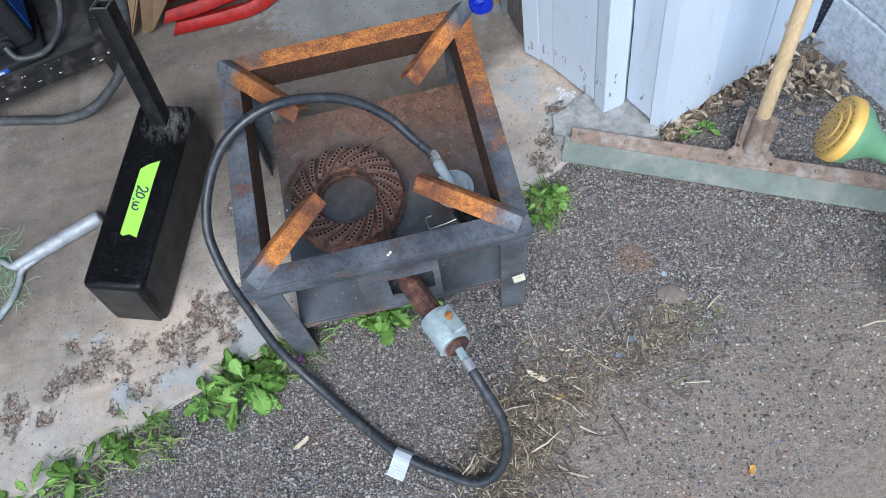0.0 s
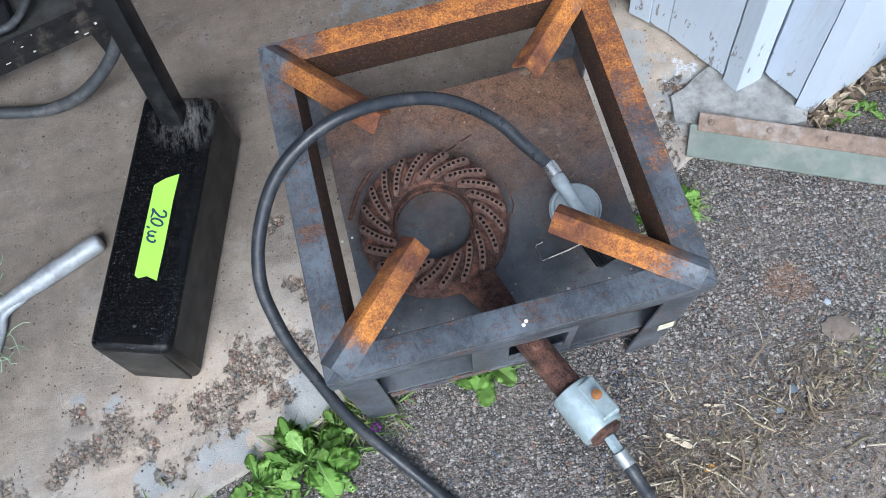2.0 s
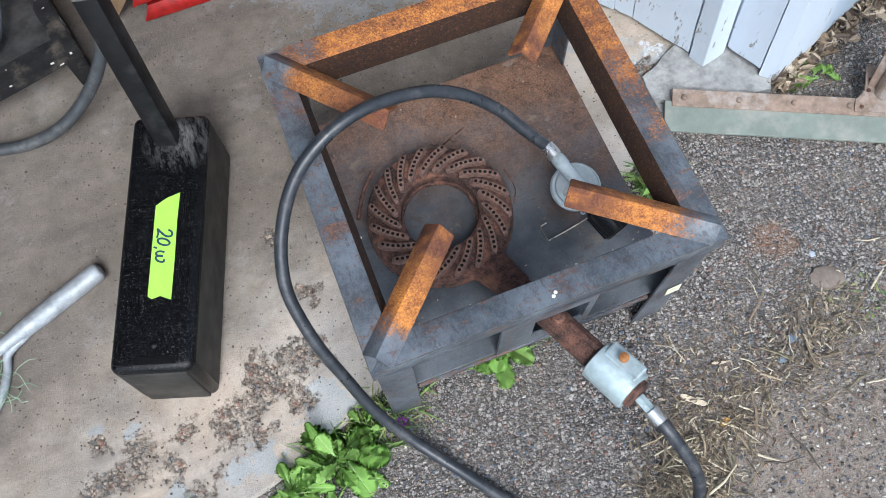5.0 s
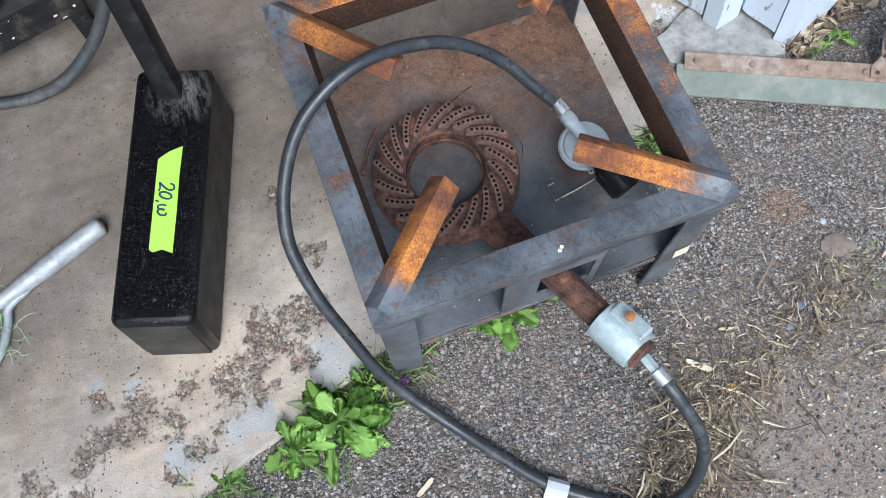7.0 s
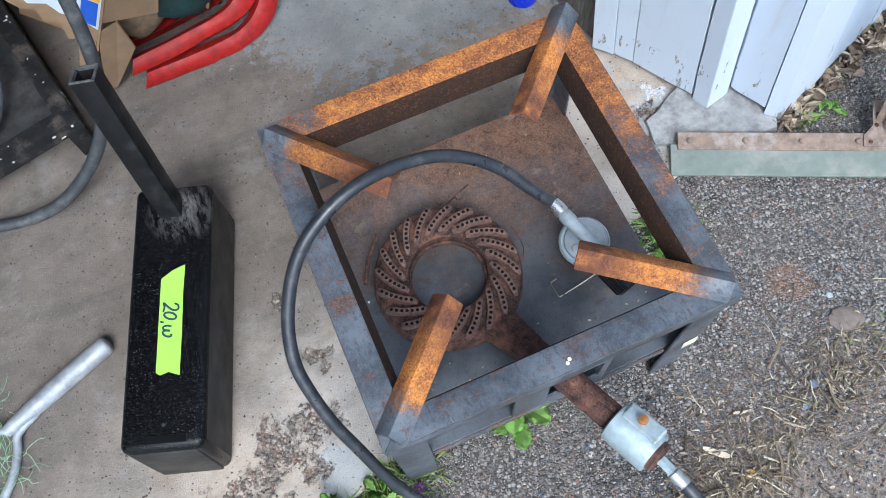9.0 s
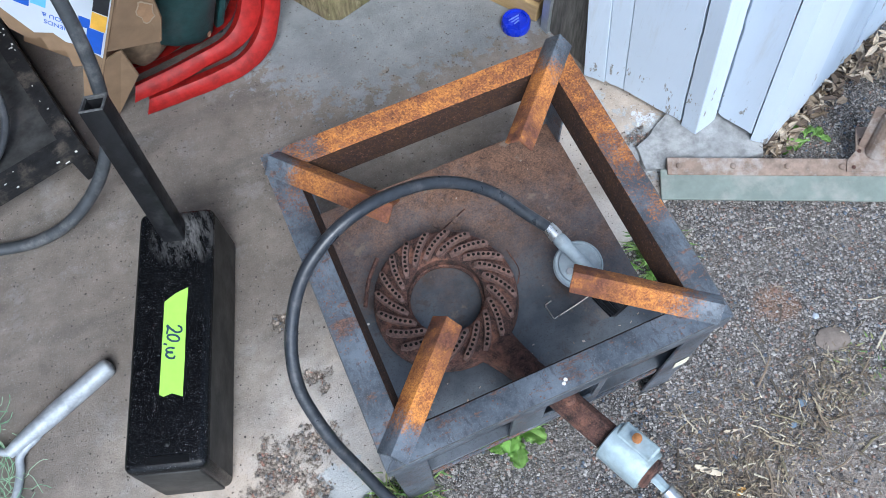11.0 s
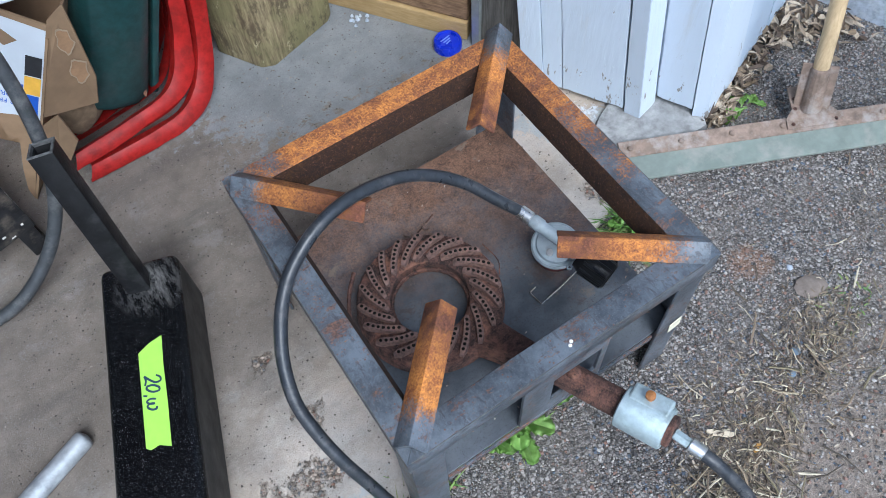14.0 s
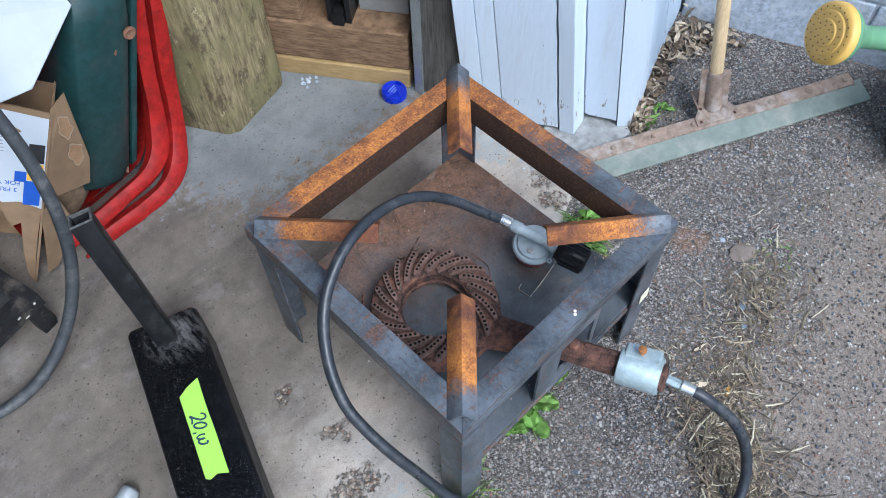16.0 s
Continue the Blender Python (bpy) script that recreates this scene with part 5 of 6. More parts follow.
def rim(outer, inner, name):
    """A pressed steel flange between two edge lines, with both edges folded back and a battered outer edge."""
    rings = []
    lo_, li_ = spline(outer, 6), spline(inner, 6)
    for i, (o, q) in enumerate(zip(lo_, li_)):
        d = (lo_[min(i + 1, len(lo_) - 1)] - lo_[max(i - 1, 0)]).normalized()
        e = (o - q).normalized()
        f = e.cross(d).normalized()
        f = f if f.y < 0 else -f
        o = o + e * 0.0022 * noise.noise(o * 34) + f * 0.0018 * noise.noise(o * 21)
        w = (o - q).length
        rings.append([o - f * 0.012, o, o - e * w * 0.3 + f * 0.0035, o - e * w * 0.75 + f * 0.003, q, q - f * 0.026, q - f * 0.026 + e * 0.002, q - f * 0.003 + e * 0.002, o - e * w * 0.7, o - e * w * 0.3, o - f * 0.0025 - e * 0.002, o - f * 0.012 - e * 0.002])
    return part(name, loft(rings), "red", tray, smooth=True)


OUT_A = [(-0.176, 0.846, 0.008), (-0.10, 0.847, 0.008), (-0.03, 0.85, 0.008), (0.035, 0.858, 0.010), (0.088, 0.885, 0.022), (0.125, 0.92, 0.06), (0.15, 0.94, 0.13), (0.168, 0.95, 0.21), (0.215, 0.957, 0.42), (0.255, 0.96, 0.62)]
OUT_B = [(-0.16, 0.858, 0.034), (-0.09, 0.86, 0.034), (-0.028, 0.864, 0.034), (0.03, 0.876, 0.036), (0.072, 0.90, 0.05), (0.104, 0.925, 0.09), (0.125, 0.94, 0.15), (0.142, 0.95, 0.23), (0.19, 0.957, 0.43), (0.228, 0.96, 0.62)]
IN_A = [(-0.186, 0.858, 0.038), (-0.10, 0.868, 0.038), (-0.04, 0.88, 0.039), (0.01, 0.889, 0.041), (0.055, 0.903, 0.046), (0.088, 0.922, 0.068), (0.105, 0.938, 0.11), (0.119, 0.947, 0.165), (0.135, 0.953, 0.24), (0.18, 0.96, 0.43), (0.22, 0.963, 0.62)]
IN_B = [(-0.172, 0.876, 0.06), (-0.11, 0.884, 0.06), (-0.06, 0.892, 0.06), (-0.012, 0.900, 0.061), (0.026, 0.911, 0.066), (0.053, 0.925, 0.085), (0.073, 0.940, 0.12), (0.09, 0.949, 0.165), (0.107, 0.956, 0.24), (0.152, 0.963, 0.43), (0.19, 0.966, 0.62)]
rim(OUT_A, OUT_B, "outer_rim")
rim(IN_A, IN_B, "inner_rim")


def bridge(a, b, back):
    """A thin curved sheet between two edge lines, set back from them."""
    rows_ = []
    for line in (a, b):
        L = spline(line, 6)
        rows_.append([L[round(k * (len(L) - 1) / 40)] + Vector((0, back, 0)) for k in range(41)])
    bm = loft(rows_, closed=False)
    bmesh.ops.solidify(bm, geom=bm.faces[:], thickness=0.002)
    return bm


TRAY_FRONT = [(-0.24, 0.905, 0.05), (-0.10, 0.91, 0.045), (0.01, 0.935, 0.055), (0.075, 0.965, 0.12), (0.112, 0.975, 0.25), (0.19, 0.98, 0.62)]
part("tray_web", bridge(OUT_B, IN_A, 0.02), "red", tray, "", True)
part("tray_web", bridge(IN_B, TRAY_FRONT, 0.022), "red", tray, "", True)
trayw = loft([[(x, y + 0.022, z) for x, y, z in TRAY_FRONT], [(-0.24, 1.12, 0.02), (-0.10, 1.12, 0.02), (0.01, 1.12, 0.03), (0.09, 1.12, 0.10), (0.125, 1.12, 0.25), (0.2, 1.12, 0.62)]], closed=False)
bmesh.ops.solidify(trayw, geom=trayw.faces[:], thickness=0.003)
part("tray_wall", trayw, "red", tray, "dark red tray side", True)
trayb = obox((-0.30, 1.122, 0.0), (0.50, 0, 0), (0, 0.004, 0), (0, 0, 0.62))
part("tray_base", trayb, "red", tray)

green = thing("metal_case", (-0.02, 0.93, 0.05), "dark green painted metal case standing on end in the tray", "case")
ca = Vector((0.36, -0.01, 0.93)).normalized()
cw = Vector((0.93, 0.06, -0.36)).normalized()
cd = ca.cross(cw)
cd = cd if cd.y > 0 else -cd
c0 = Vector((-0.110, 0.914, 0.080))
prof = [(-0.01, 0.03), (0.004, 0.008), (0.03, 0.0), (0.084, 0.0), (0.106, 0.012), (0.112, 0.03), (0.112, 0.15), (-0.01, 0.15)]
gb = loft([[c0 + ca * k + cw * (0.05 + (a - 0.05) * s) + cd * (b + e) for a, b in prof] for k, s, e in ((0, 0.78, 0.008), (0.008, 0.93, 0.002), (0.022, 1, 0), (0.36, 1, 0), (0.385, 0.97, 0.004), (0.42, 0.86, 0.03), (0.44, 0.6, 0.06))])
bevelled(gb, 0.003, 2, 35)
gbody = part("body", gb, "case", green, smooth=True)
part("seam", obox(c0 + cw * 0.1135 + cd * 0.035 + ca * 0.01, ca * 0.37, cw * 0.003, cd * 0.004, 0.001), "caserust", green, "rusty seam along the lid")
part("lid", obox(c0 + cw * 0.1175 + cd * 0.02 + ca * 0.005, ca * 0.38, cw * 0.014, cd * 0.12, 0.005), "case", green)
plug = part("plug", lathe([(0.012, 0), (0.012, 0.004), (0.009, 0.006), (0.006, 0.004), (0.001, 0.003)], c0 + ca * 0.335 + cw * 0.098 - cd * 0.002, -cd, 20), "caserust", green, "round brass fitting")
for a, b, r in ((0.03, 0.11, 0.007), (0.3, 0.085, 0.005)):
    part("rust_patch", loft([[c0 + ca * (a + r * 1.6 * math.cos(i) * (0.7 + 0.3 * math.sin(3 * i))) + cw * (b * 0.85 + r * 0.5 * math.sin(i)) + cd * (-0.0004 - z) for i in [k * 0.6283 for k in range(10)]] for z in (0, 0.0003)]), "caserust", gbody)

carton = thing("carton", (-0.22, 0.9, 0.0), "torn brown carton with white and blue printed face", "carton")
Bp = Vector((-0.187, 0.858, 0.176))
ce = Vector((0.46, -0.06, 0.86)).normalized()
cl = Vector((-0.74, 0.49, 0.40))
cl = (cl - ce * cl.dot(ce)).normalized()
cn = cl.cross(ce)
cn = cn if cn.y < 0 else -cn
fo = Bp - ce * 0.185
part("front_panel", loft([[fo + cl * a + ce * b - cn * z for a, b in ((0, 0.0), (0.002, 0.09), (0.0, 0.18), (0, 0.385), (0.17, 0.40), (0.17, 0.20), (0.15, 0.172), (0.12, 0.165), (0.10, 0.178), (0.085, 0.155), (0.06, 0.168), (0.045, 0.135), (0.03, 0.145), (0.022, 0.07), (0.012, 0.02))] for z in (0, 0.004)]), "card", carton)
part("back_panel", obox(fo - cn * 0.13, ce * 0.36, cl * 0.17, -cn * 0.004), "card", carton)
part("side_panel", obox(fo - cl * 0.004, ce * 0.36, -cn * 0.15, cl * 0.004), "card", carton, "plain brown card side")
pr = part("printed_sheet", loft([[fo + cl * a + ce * b + cn * (0.0006 + z) for a, b in ((0.0, 0.183), (0.0, 0.375), (0.165, 0.392), (0.165, 0.215), (0.11, 0.185), (0.082, 0.20), (0.06, 0.19), (0.035, 0.195))] for z in (0, 0.0006)]), "whitecard", carton, "white printed paper face")
for a0, a1, b0, b1, m in ((0.002, 0.026, 0.283, 0.322, "blackprint"), (0.002, 0.026, 0.245, 0.281, "yellowprint"), (0.004, 0.03, 0.19, 0.243, "blueprint"), (0.027, 0.045, 0.24, 0.262, "blueprint"), (0.12, 0.164, 0.24, 0.388, "blueprint"), (0.095, 0.118, 0.25, 0.3, "cyanprint")):
    part("print_block", obox(fo + cl * a0 + ce * b0 + cn * 0.0016, cl * (a1 - a0), ce * (b1 - b0), cn * 0.0003), m, pr)
for k in range(7):
    part("print_bar", obox(fo + cl * (0.062 + 0.001 * k) + ce * (0.30 + 0.007 * k) + cn * 0.0016, cl * 0.025, ce * 0.002, cn * 0.0003), "print", pr)
part("words", joined(text_mesh("FOR YOU &", 0.0125, axes(fo + cl * 0.068 + ce * 0.236 + cn * 0.0016, cl, -ce)), text_mesh("3 FRIENDS", 0.0125, axes(fo + cl * 0.068 + ce * 0.221 + cn * 0.0016, cl, -ce))), "blueprint", pr, "small blue words")
part("torn_patch", loft([[fo + cl * (a + 0.006 * math.sin(5 * a * 30)) + ce * b + cn * (0.0014 + z) for a, b in ((0.04, 0.345), (0.06, 0.36), (0.085, 0.352), (0.09, 0.34), (0.07, 0.336), (0.05, 0.33))] for z in (0, 0.0004)]), "card", pr)
fl = Vector((-0.089, 0.884, 0.140))
flap = loft([[p + cn * z for p in (Bp + ce * 0.012 - cn * 0.004, fl, fl + ce * 0.05 + Vector((-0.004, -0.01, 0.02)), Bp + ce * 0.23 + Vector((0.022, 0.0, 0.0)), Bp + ce * 0.21 - cn * 0.004)] for z in (0, 0.004)])
fp = part("flap", flap, "card", carton, "brown card flap with peeled tape marks")
for u0, u1, wid in ((0.08, 0.42, 0.012), (0.58, 0.92, 0.014)):
    fa, fb, fe = Bp + ce * 0.23 + Vector((0.022, 0, 0)), fl + ce * 0.05 + Vector((-0.004, -0.01, 0.02)), Bp + ce * 0.012 - cn * 0.004
    pc, pl = fa.lerp(fb, (u0 + u1) / 2).lerp(fe, 0.17), (fb - fa) * (u1 - u0) / 2
    ps = (fe - pc - pl * (fe - pc).dot(pl) / pl.dot(pl)).normalized()
    for name_, grow, lift_, mat_ in (("tape_mark", 1.0, 0.0044, "cardlight"), ("peeled_patch", 0.86, 0.0048, "cardpeel")):
        ring_ = [pc + pl * (grow * math.cos(a) * (1 + 0.12 * math.sin(3 * a))) + ps * (grow * wid * math.sin(a) * (1 + 0.25 * math.sin(5 * a + u0 * 9))) for a in [k * 0.3927 for k in range(16)]]
        part(name_, loft([[p + cn * (lift_ + z) for p in ring_] for z in (0, 0.0003)]), mat_, fp)
part("lower_flap", loft([[p + cn * z for p in (fo + Vector((0.03, 0.0, 0.0)), fo + Vector((0.055, 0.004, 0.0)), fo + ce * 0.10 + Vector((0.075, 0.0, 0.0)), Bp + ce * 0.004 + Vector((0.03, 0.01, -0.01)), Bp - ce * 0.01 - cn * 0.004)] for z in (0, 0.004)]), "card", carton)
sheetw = loft([[p + Vector((0, -0.6, 0.8)) * z for p in (Vector((-0.092, 0.868, 0.392)), Vector((0.035, 0.915, 0.455)), Vector((-0.0, 0.97, 0.60)), Vector((-0.24, 0.93, 0.55)), Vector((-0.25, 0.86, 0.42)))] for z in (0, 0.004)])
solid("white_board", bevelled(sheetw, 0.0008, 1), "whitecard", "glossy white folded board lying on the carton and case", "board")
rock = bmesh.new()
bmesh.ops.create_icosphere(rock, subdivisions=3, radius=0.5)
for v in rock.verts:
    p = v.co.copy()
    v.co = Vector((-0.135, 0.955, 0.108)) + Vector((p.x * 0.11, p.y * 0.09, max(-0.38, min(0.36, p.z * 1.2)) * 0.15)) + p * 0.012 * noise.noise(p * 5)
solid("wood_block", rock, "rock", "rough tan block lying in the red tray", "block", smooth=True)

# ---- mossy post, sill clutter, blue cap ----
post = prism([(0.160, 1.005), (0.212, 0.915), (0.238, 0.902), (0.385, 0.948), (0.40, 0.965), (0.355, 1.10), (0.205, 1.085)], 0.0, 0.75)
bmesh.ops.subdivide_edges(post, edges=[e for e in post.edges if abs(e.verts[0].co.z - e.verts[1].co.z) > 0.5], cuts=14)
for v in post.verts:
    o = v.co * 14
    v.co.x += 0.004 * noise.noise(o)
    v.co.y += 0.004 * noise.noise(o + Vector((9, 0, 0)))
solid("timber_post", bevelled(post, 0.005, 2), "post", "thick mossy weathered timber post standing on concrete", "post", smooth=True)
cap = thing("bottle_cap", (0.545, 0.745, 0), "bright blue plastic lid lying on concrete", "lid")
part("skirt", lathe([(0.024, 0.0), (0.0285, 0.0), (0.0285, 0.014), (0.0265, 0.018), (0.022, 0.018), (0.0215, 0.0155), (0.001, 0.0155)], (0.545, 0.745, 0.0005), n=40), "cap", cap, smooth=True)
for k in range(3):
    part("emblem_bar", obox((0.532 + 0.003 * k, 0.749 - 0.006 * k, 0.0158), (0.024 - 0.006 * k, 0.004, 0), (-0.0006, 0.0026, 0), (0, 0, 0.0008)), "capmark", cap)
crumbs = [lathe([(0.002, 0), (rng.uniform(0.003, 0.006), 0.002), (0.002, 0.007)], (0.437 + rng.uniform(-0.02, 0.02), 0.92 + rng.uniform(-0.02, 0.02), 0), n=6) for k in range(12)]
cr = part("plaster_crumbs", joined(*crumbs), "block", None, "white plaster crumbs on the floor by the post")
tagged(cr, category="debris", kind="stuff")

# ---- black cart with welder and cable ----
KO = Vector((-0.282, 0.765, 0.0))
ku, kv = Vector((-0.965, -0.235, 0)).normalized(), Vector((-0.225, 0.965, 0)).normalized()
cart = thing("equipment_cart", KO, "low black angle-iron cart with chipped paint and grey shelf", "cart")
part("shelf", obox(KO + ku * 0.006 + kv * 0.006 + up * 0.088, ku * 0.5, kv * 0.48, up * 0.004), "shelfgrey", cart, "scuffed grey sheet shelf")
for o, d, n in ((KO, ku, kv), (KO, kv, ku)):
    a = o + up * 0.070
    pr2 = [(0.0, 0.0), (0.0, 0.036), (0.03, 0.036), (0.03, 0.033), (0.003, 0.033), (0.003, 0.0)]
    bm = loft([[a + d * (k * L + (0 if L else x)) + n * x + up * z for x, z in pr2] for k, L in ((0, 0), (1, 0.52))])
    e = part("edge_angle", bm, "cart", cart)
    for k in range(26):
        q = rng.uniform(0.01, 0.5)
        if k % 2:
            part("paint_chip", obox(a + d * q + n * rng.uniform(0.002, 0.02) + up * 0.0361, d * rng.uniform(0.001, 0.006), n * rng.uniform(0.001, 0.004), up * 0.0004), "chip", e)
            continue
        part("paint_chip", obox(a + d * q - n * 0.0006 + up * rng.choice((0.004, 0.006, 0.03, 0.018)), d * rng.uniform(0.002, 0.010), n * 0.0006, up * rng.uniform(0.0015, 0.005)), "chip", e)
for o in (KO, KO + ku * 0.49, KO + kv * 0.47):
    part("leg", obox(o + ku * 0.004 + kv * 0.004, ku * 0.03, kv * 0.03, up * 0.07, 0.002), "cart", cart)
part("bottom_bar", obox(KO + kv * 0.01 + ku * 0.0 + up * 0.001, kv * 0.42, ku * 0.028, up * 0.026, 0.002), "cart", cart)
welder = thing("welding_machine", KO + ku * 0.24 + kv * 0.16 + up * 0.092, "black ribbed welding machine with blue panel on the cart", "machine")
wo = KO + ku * 0.135 + kv * 0.05 + up * 0.0925
part("base", obox(wo, ku * 0.34, kv * 0.36, up * 0.022, 0.006), "machine", welder)
wbod = part("body", obox(wo + ku * 0.01 + kv * 0.03 + up * 0.0222, ku * 0.32, kv * 0.32, up * 0.24, 0.012), "machine", welder)
for k in range(14):
    part("vent_rib", obox(wo + ku * 0.05 + kv * 0.026 + up * (0.065 + 0.0125 * k), ku * 0.25, kv * 0.006, up * 0.0065, 0.002), "machine", wbod)
part("blue_panel", obox(wo + ku * 0.0065 + kv * 0.05 + up * 0.045, ku * 0.004, kv * 0.27, up * 0.205, 0.0015), "machineblue", welder, "glossy blue side panel")
part("badge", obox(wo + ku * 0.09 - kv * 0.001 + up * 0.004, ku * 0.07, kv * 0.003, up * 0.012, 0.001), "blueprint", welder)
for k in range(2):
    part("badge_mark", obox(wo + ku * (0.10 + 0.03 * k) - kv * 0.0016 + up * (0.007), ku * 0.026, kv * 0.0006, up * 0.006), "chip", welder)
part("gland", lathe([(0.010, 0), (0.018, 0.002), (0.018, 0.008), (0.010, 0.010)], wo + ku * 0.07 + kv * 0.03 + up * 0.05, -kv, 18), "machine", welder)
lead = thing("power_lead", wo + ku * 0.07 + up * 0, "grey power lead curling from the welding machine", "cable")
part("cable", tube([wo + ku * 0.07 + kv * 0.022 + up * 0.05, wo + ku * 0.055 + up * 0.03, wo + kv * 0.0 + up * 0.022, wo - ku * 0.05 + kv * 0.05 + up * 0.03, wo - ku * 0.07 + kv * 0.12 + up * 0.06, wo - ku * 0.068 + kv * 0.22 + up * 0.13, wo - ku * 0.05 + kv * 0.34 + up * 0.22, wo - ku * 0.03 + kv * 0.5 + up * 0.34], 0.0068, 12), "greyhose", lead, smooth=True)
bigc = thing("heavy_cable", (-0.45, 0.69, 0), "thick grey rubber cable drooping to the concrete", "cable")
part("cable", tube([(-0.19, 0.88, 0.72), (-0.172, 0.79, 0.53), (-0.170, 0.735, 0.385), (-0.196, 0.705, 0.24), (-0.252, 0.685, 0.125), (-0.335, 0.667, 0.05), (-0.42, 0.668, 0.016), (-0.52, 0.69, 0.0125), (-0.70, 0.74, 0.0125), (-0.95, 0.85, 0.0125)], 0.0108, 16), "greyhose", bigc, smooth=True)

# ---- weeds ----
def leaf_mesh(name, length, width, teeth, droop, material="weed"):
    """A broad toothed leaf, widest towards its round tip, with a folded middle, along +x from its stalk."""
    bm = bmesh.new()
    n = 30
    rows_ = []
    for i in range(n + 1):
        s = i / n
        body_ = 0.1 + 0.9 * (0.5 - 0.5 * math.cos(math.pi * min(1, max(0.0, s - 0.08) / 0.56))) if s < 0.64 else math.sqrt(max(0.0, 1 - ((s - 0.64) / 0.365) ** 2))
        saw = 1 - teeth * (1 - (s * 7.3) % 1.0) * min(1, s * 3)
        saw2 = 1 - teeth * (1 - (s * 6.4 + 0.4) % 1.0) * min(1, s * 3)
        wa_, wb_ = width * body_ * saw + 0.0006, width * body_ * saw2 + 0.0006
        x = length * s
        z = length * (0.3 * s - droop * s * s)
        q_ = 0.0009 * (1.15 - s)
        rip = 0.0016 * math.sin(s * 24)
        rows_.append([bm.verts.new(p) for p in ((x + 0.1 * wa_, -wa_, z + 0.1 * wa_ + rip), (x, -wa_ * 0.5, z + 0.14 * wa_ - 0.5 * rip), (x, -q_, z), (x, q_, z), (x, wb_ * 0.5, z + 0.14 * wb_ + 0.6 * rip), (x + 0.1 * wb_, wb_, z + 0.1 * wb_ - rip))])
    for a, b in zip(rows_, rows_[1:]):
        for j in range(5):
            bm.faces.new((a[j], b[j], b[j + 1], a[j + 1])).material_index = 1 if j == 2 else 0
    bmesh.ops.solidify(bm, geom=bm.faces[:], thickness=0.0004)
    me = bpy.data.meshes.new(name)
    bm.to_mesh(me)
    bm.free()
    me.shade_smooth()
    me.materials.append(M[material])
    me.materials.append(M["rib"])
    return me


LEAVES = [leaf_mesh("leaf", 0.068, 0.0185, 0.16, 0.32), leaf_mesh("leaf", 0.055, 0.019, 0.08, 0.26), leaf_mesh("leaf", 0.08, 0.0215, 0.3, 0.36), leaf_mesh("leaf", 0.05, 0.0165, 0.06, 0.22), leaf_mesh("leaf", 0.085, 0.0125, 0.24, 0.4)]


def weed(x, y, z, count, size, label, spread=6.283, face=0.0):
    p = thing("weed", (x, y, z), label, "weed", group="weeds along the slab edge")
    for k in range(count):
        me = LEAVES[rng.randrange(len(LEAVES))]
        ob = new("leaf", me)
        ob.parent = p
        a = face + (k / count - 0.5) * spread + rng.uniform(-0.3, 0.3)
        inner = rng.random()
        sc = size * rng.uniform(0.6, 1.15)
        sc *= 1.1 - 0.45 * inner
        ob.matrix_basis = pose(rng.uniform(-0.014, 0.014), rng.uniform(-0.014, 0.014), 0.004 + 0.026 * inner, rng.uniform(-18, 18), -34 * inner + 10, math.degrees(a)) @ Matrix.Scale(sc, 4)
    return p


ROSETTE = "broad green dandelion-like weed growing in the slab joint"
for x, y, c, s in ((-0.1, -0.032, 24, 1.12), (-0.172, -0.052, 13, 0.8), (-0.05, -0.004, 6, 0.6)):
    weed(x, y, -0.01, c, s, ROSETTE)
for x, y, c, s in ((-0.285, -0.082, 5, 0.6), (-0.345, -0.10, 7, 0.75), (-0.42, -0.128, 9, 0.85), (-0.50, -0.155, 7, 0.8), (-0.57, -0.18, 10, 0.9)):
    weed(x, y, -0.01, c, s, "low green weed creeping along the slab joint")
for x, y, c, s in ((0.150, 0.045, 8, 1.0), (0.20, 0.04, 9, 1.15), (0.245, 0.075, 5, 0.9)):
    weed(x, y, -0.01, c, s, "broad green weed under the burner stand")
for x, y, c, s in ((0.545, 0.205, 9, 0.6), (0.575, 0.215, 8, 0.55), (0.915, 0.292, 6, 0.7), (0.52, 0.19, 7, 0.6)):
    weed(x, y, -0.008, c, s, "small green weed beside the footing")


def blades(cx, cy, n, r, length, z=-0.008):
    """Loose tufts of grass blades."""
    out = bmesh.new()
    for k in range(n):
        a, q = rng.uniform(0, 6.28), r * math.sqrt(rng.random())
        b = Vector((cx + q * math.cos(a), cy + q * math.sin(a), z))
        d = Vector((rng.gauss(0, 1), rng.gauss(0, 1), rng.uniform(0.4, 1.6))).normalized()
        L, w_ = length * rng.uniform(0.5, 1.2), rng.uniform(0.0008, 0.0018)
        s = d.orthogonal().normalized() * w_
        drop = Vector((d.x, d.y, -0.5)) * L * 0.45
        m1, tip = b + d * L * 0.5, b + d * L * 0.75 + drop
        tip.z = max(tip.z, z + 0.002)
        v = [out.verts.new(p) for p in (b - s, b + s, m1 + s, m1 - s, tip)]
        out.faces.new(v[:4]), out.faces.new((v[3], v[2], v[4]))
    return out


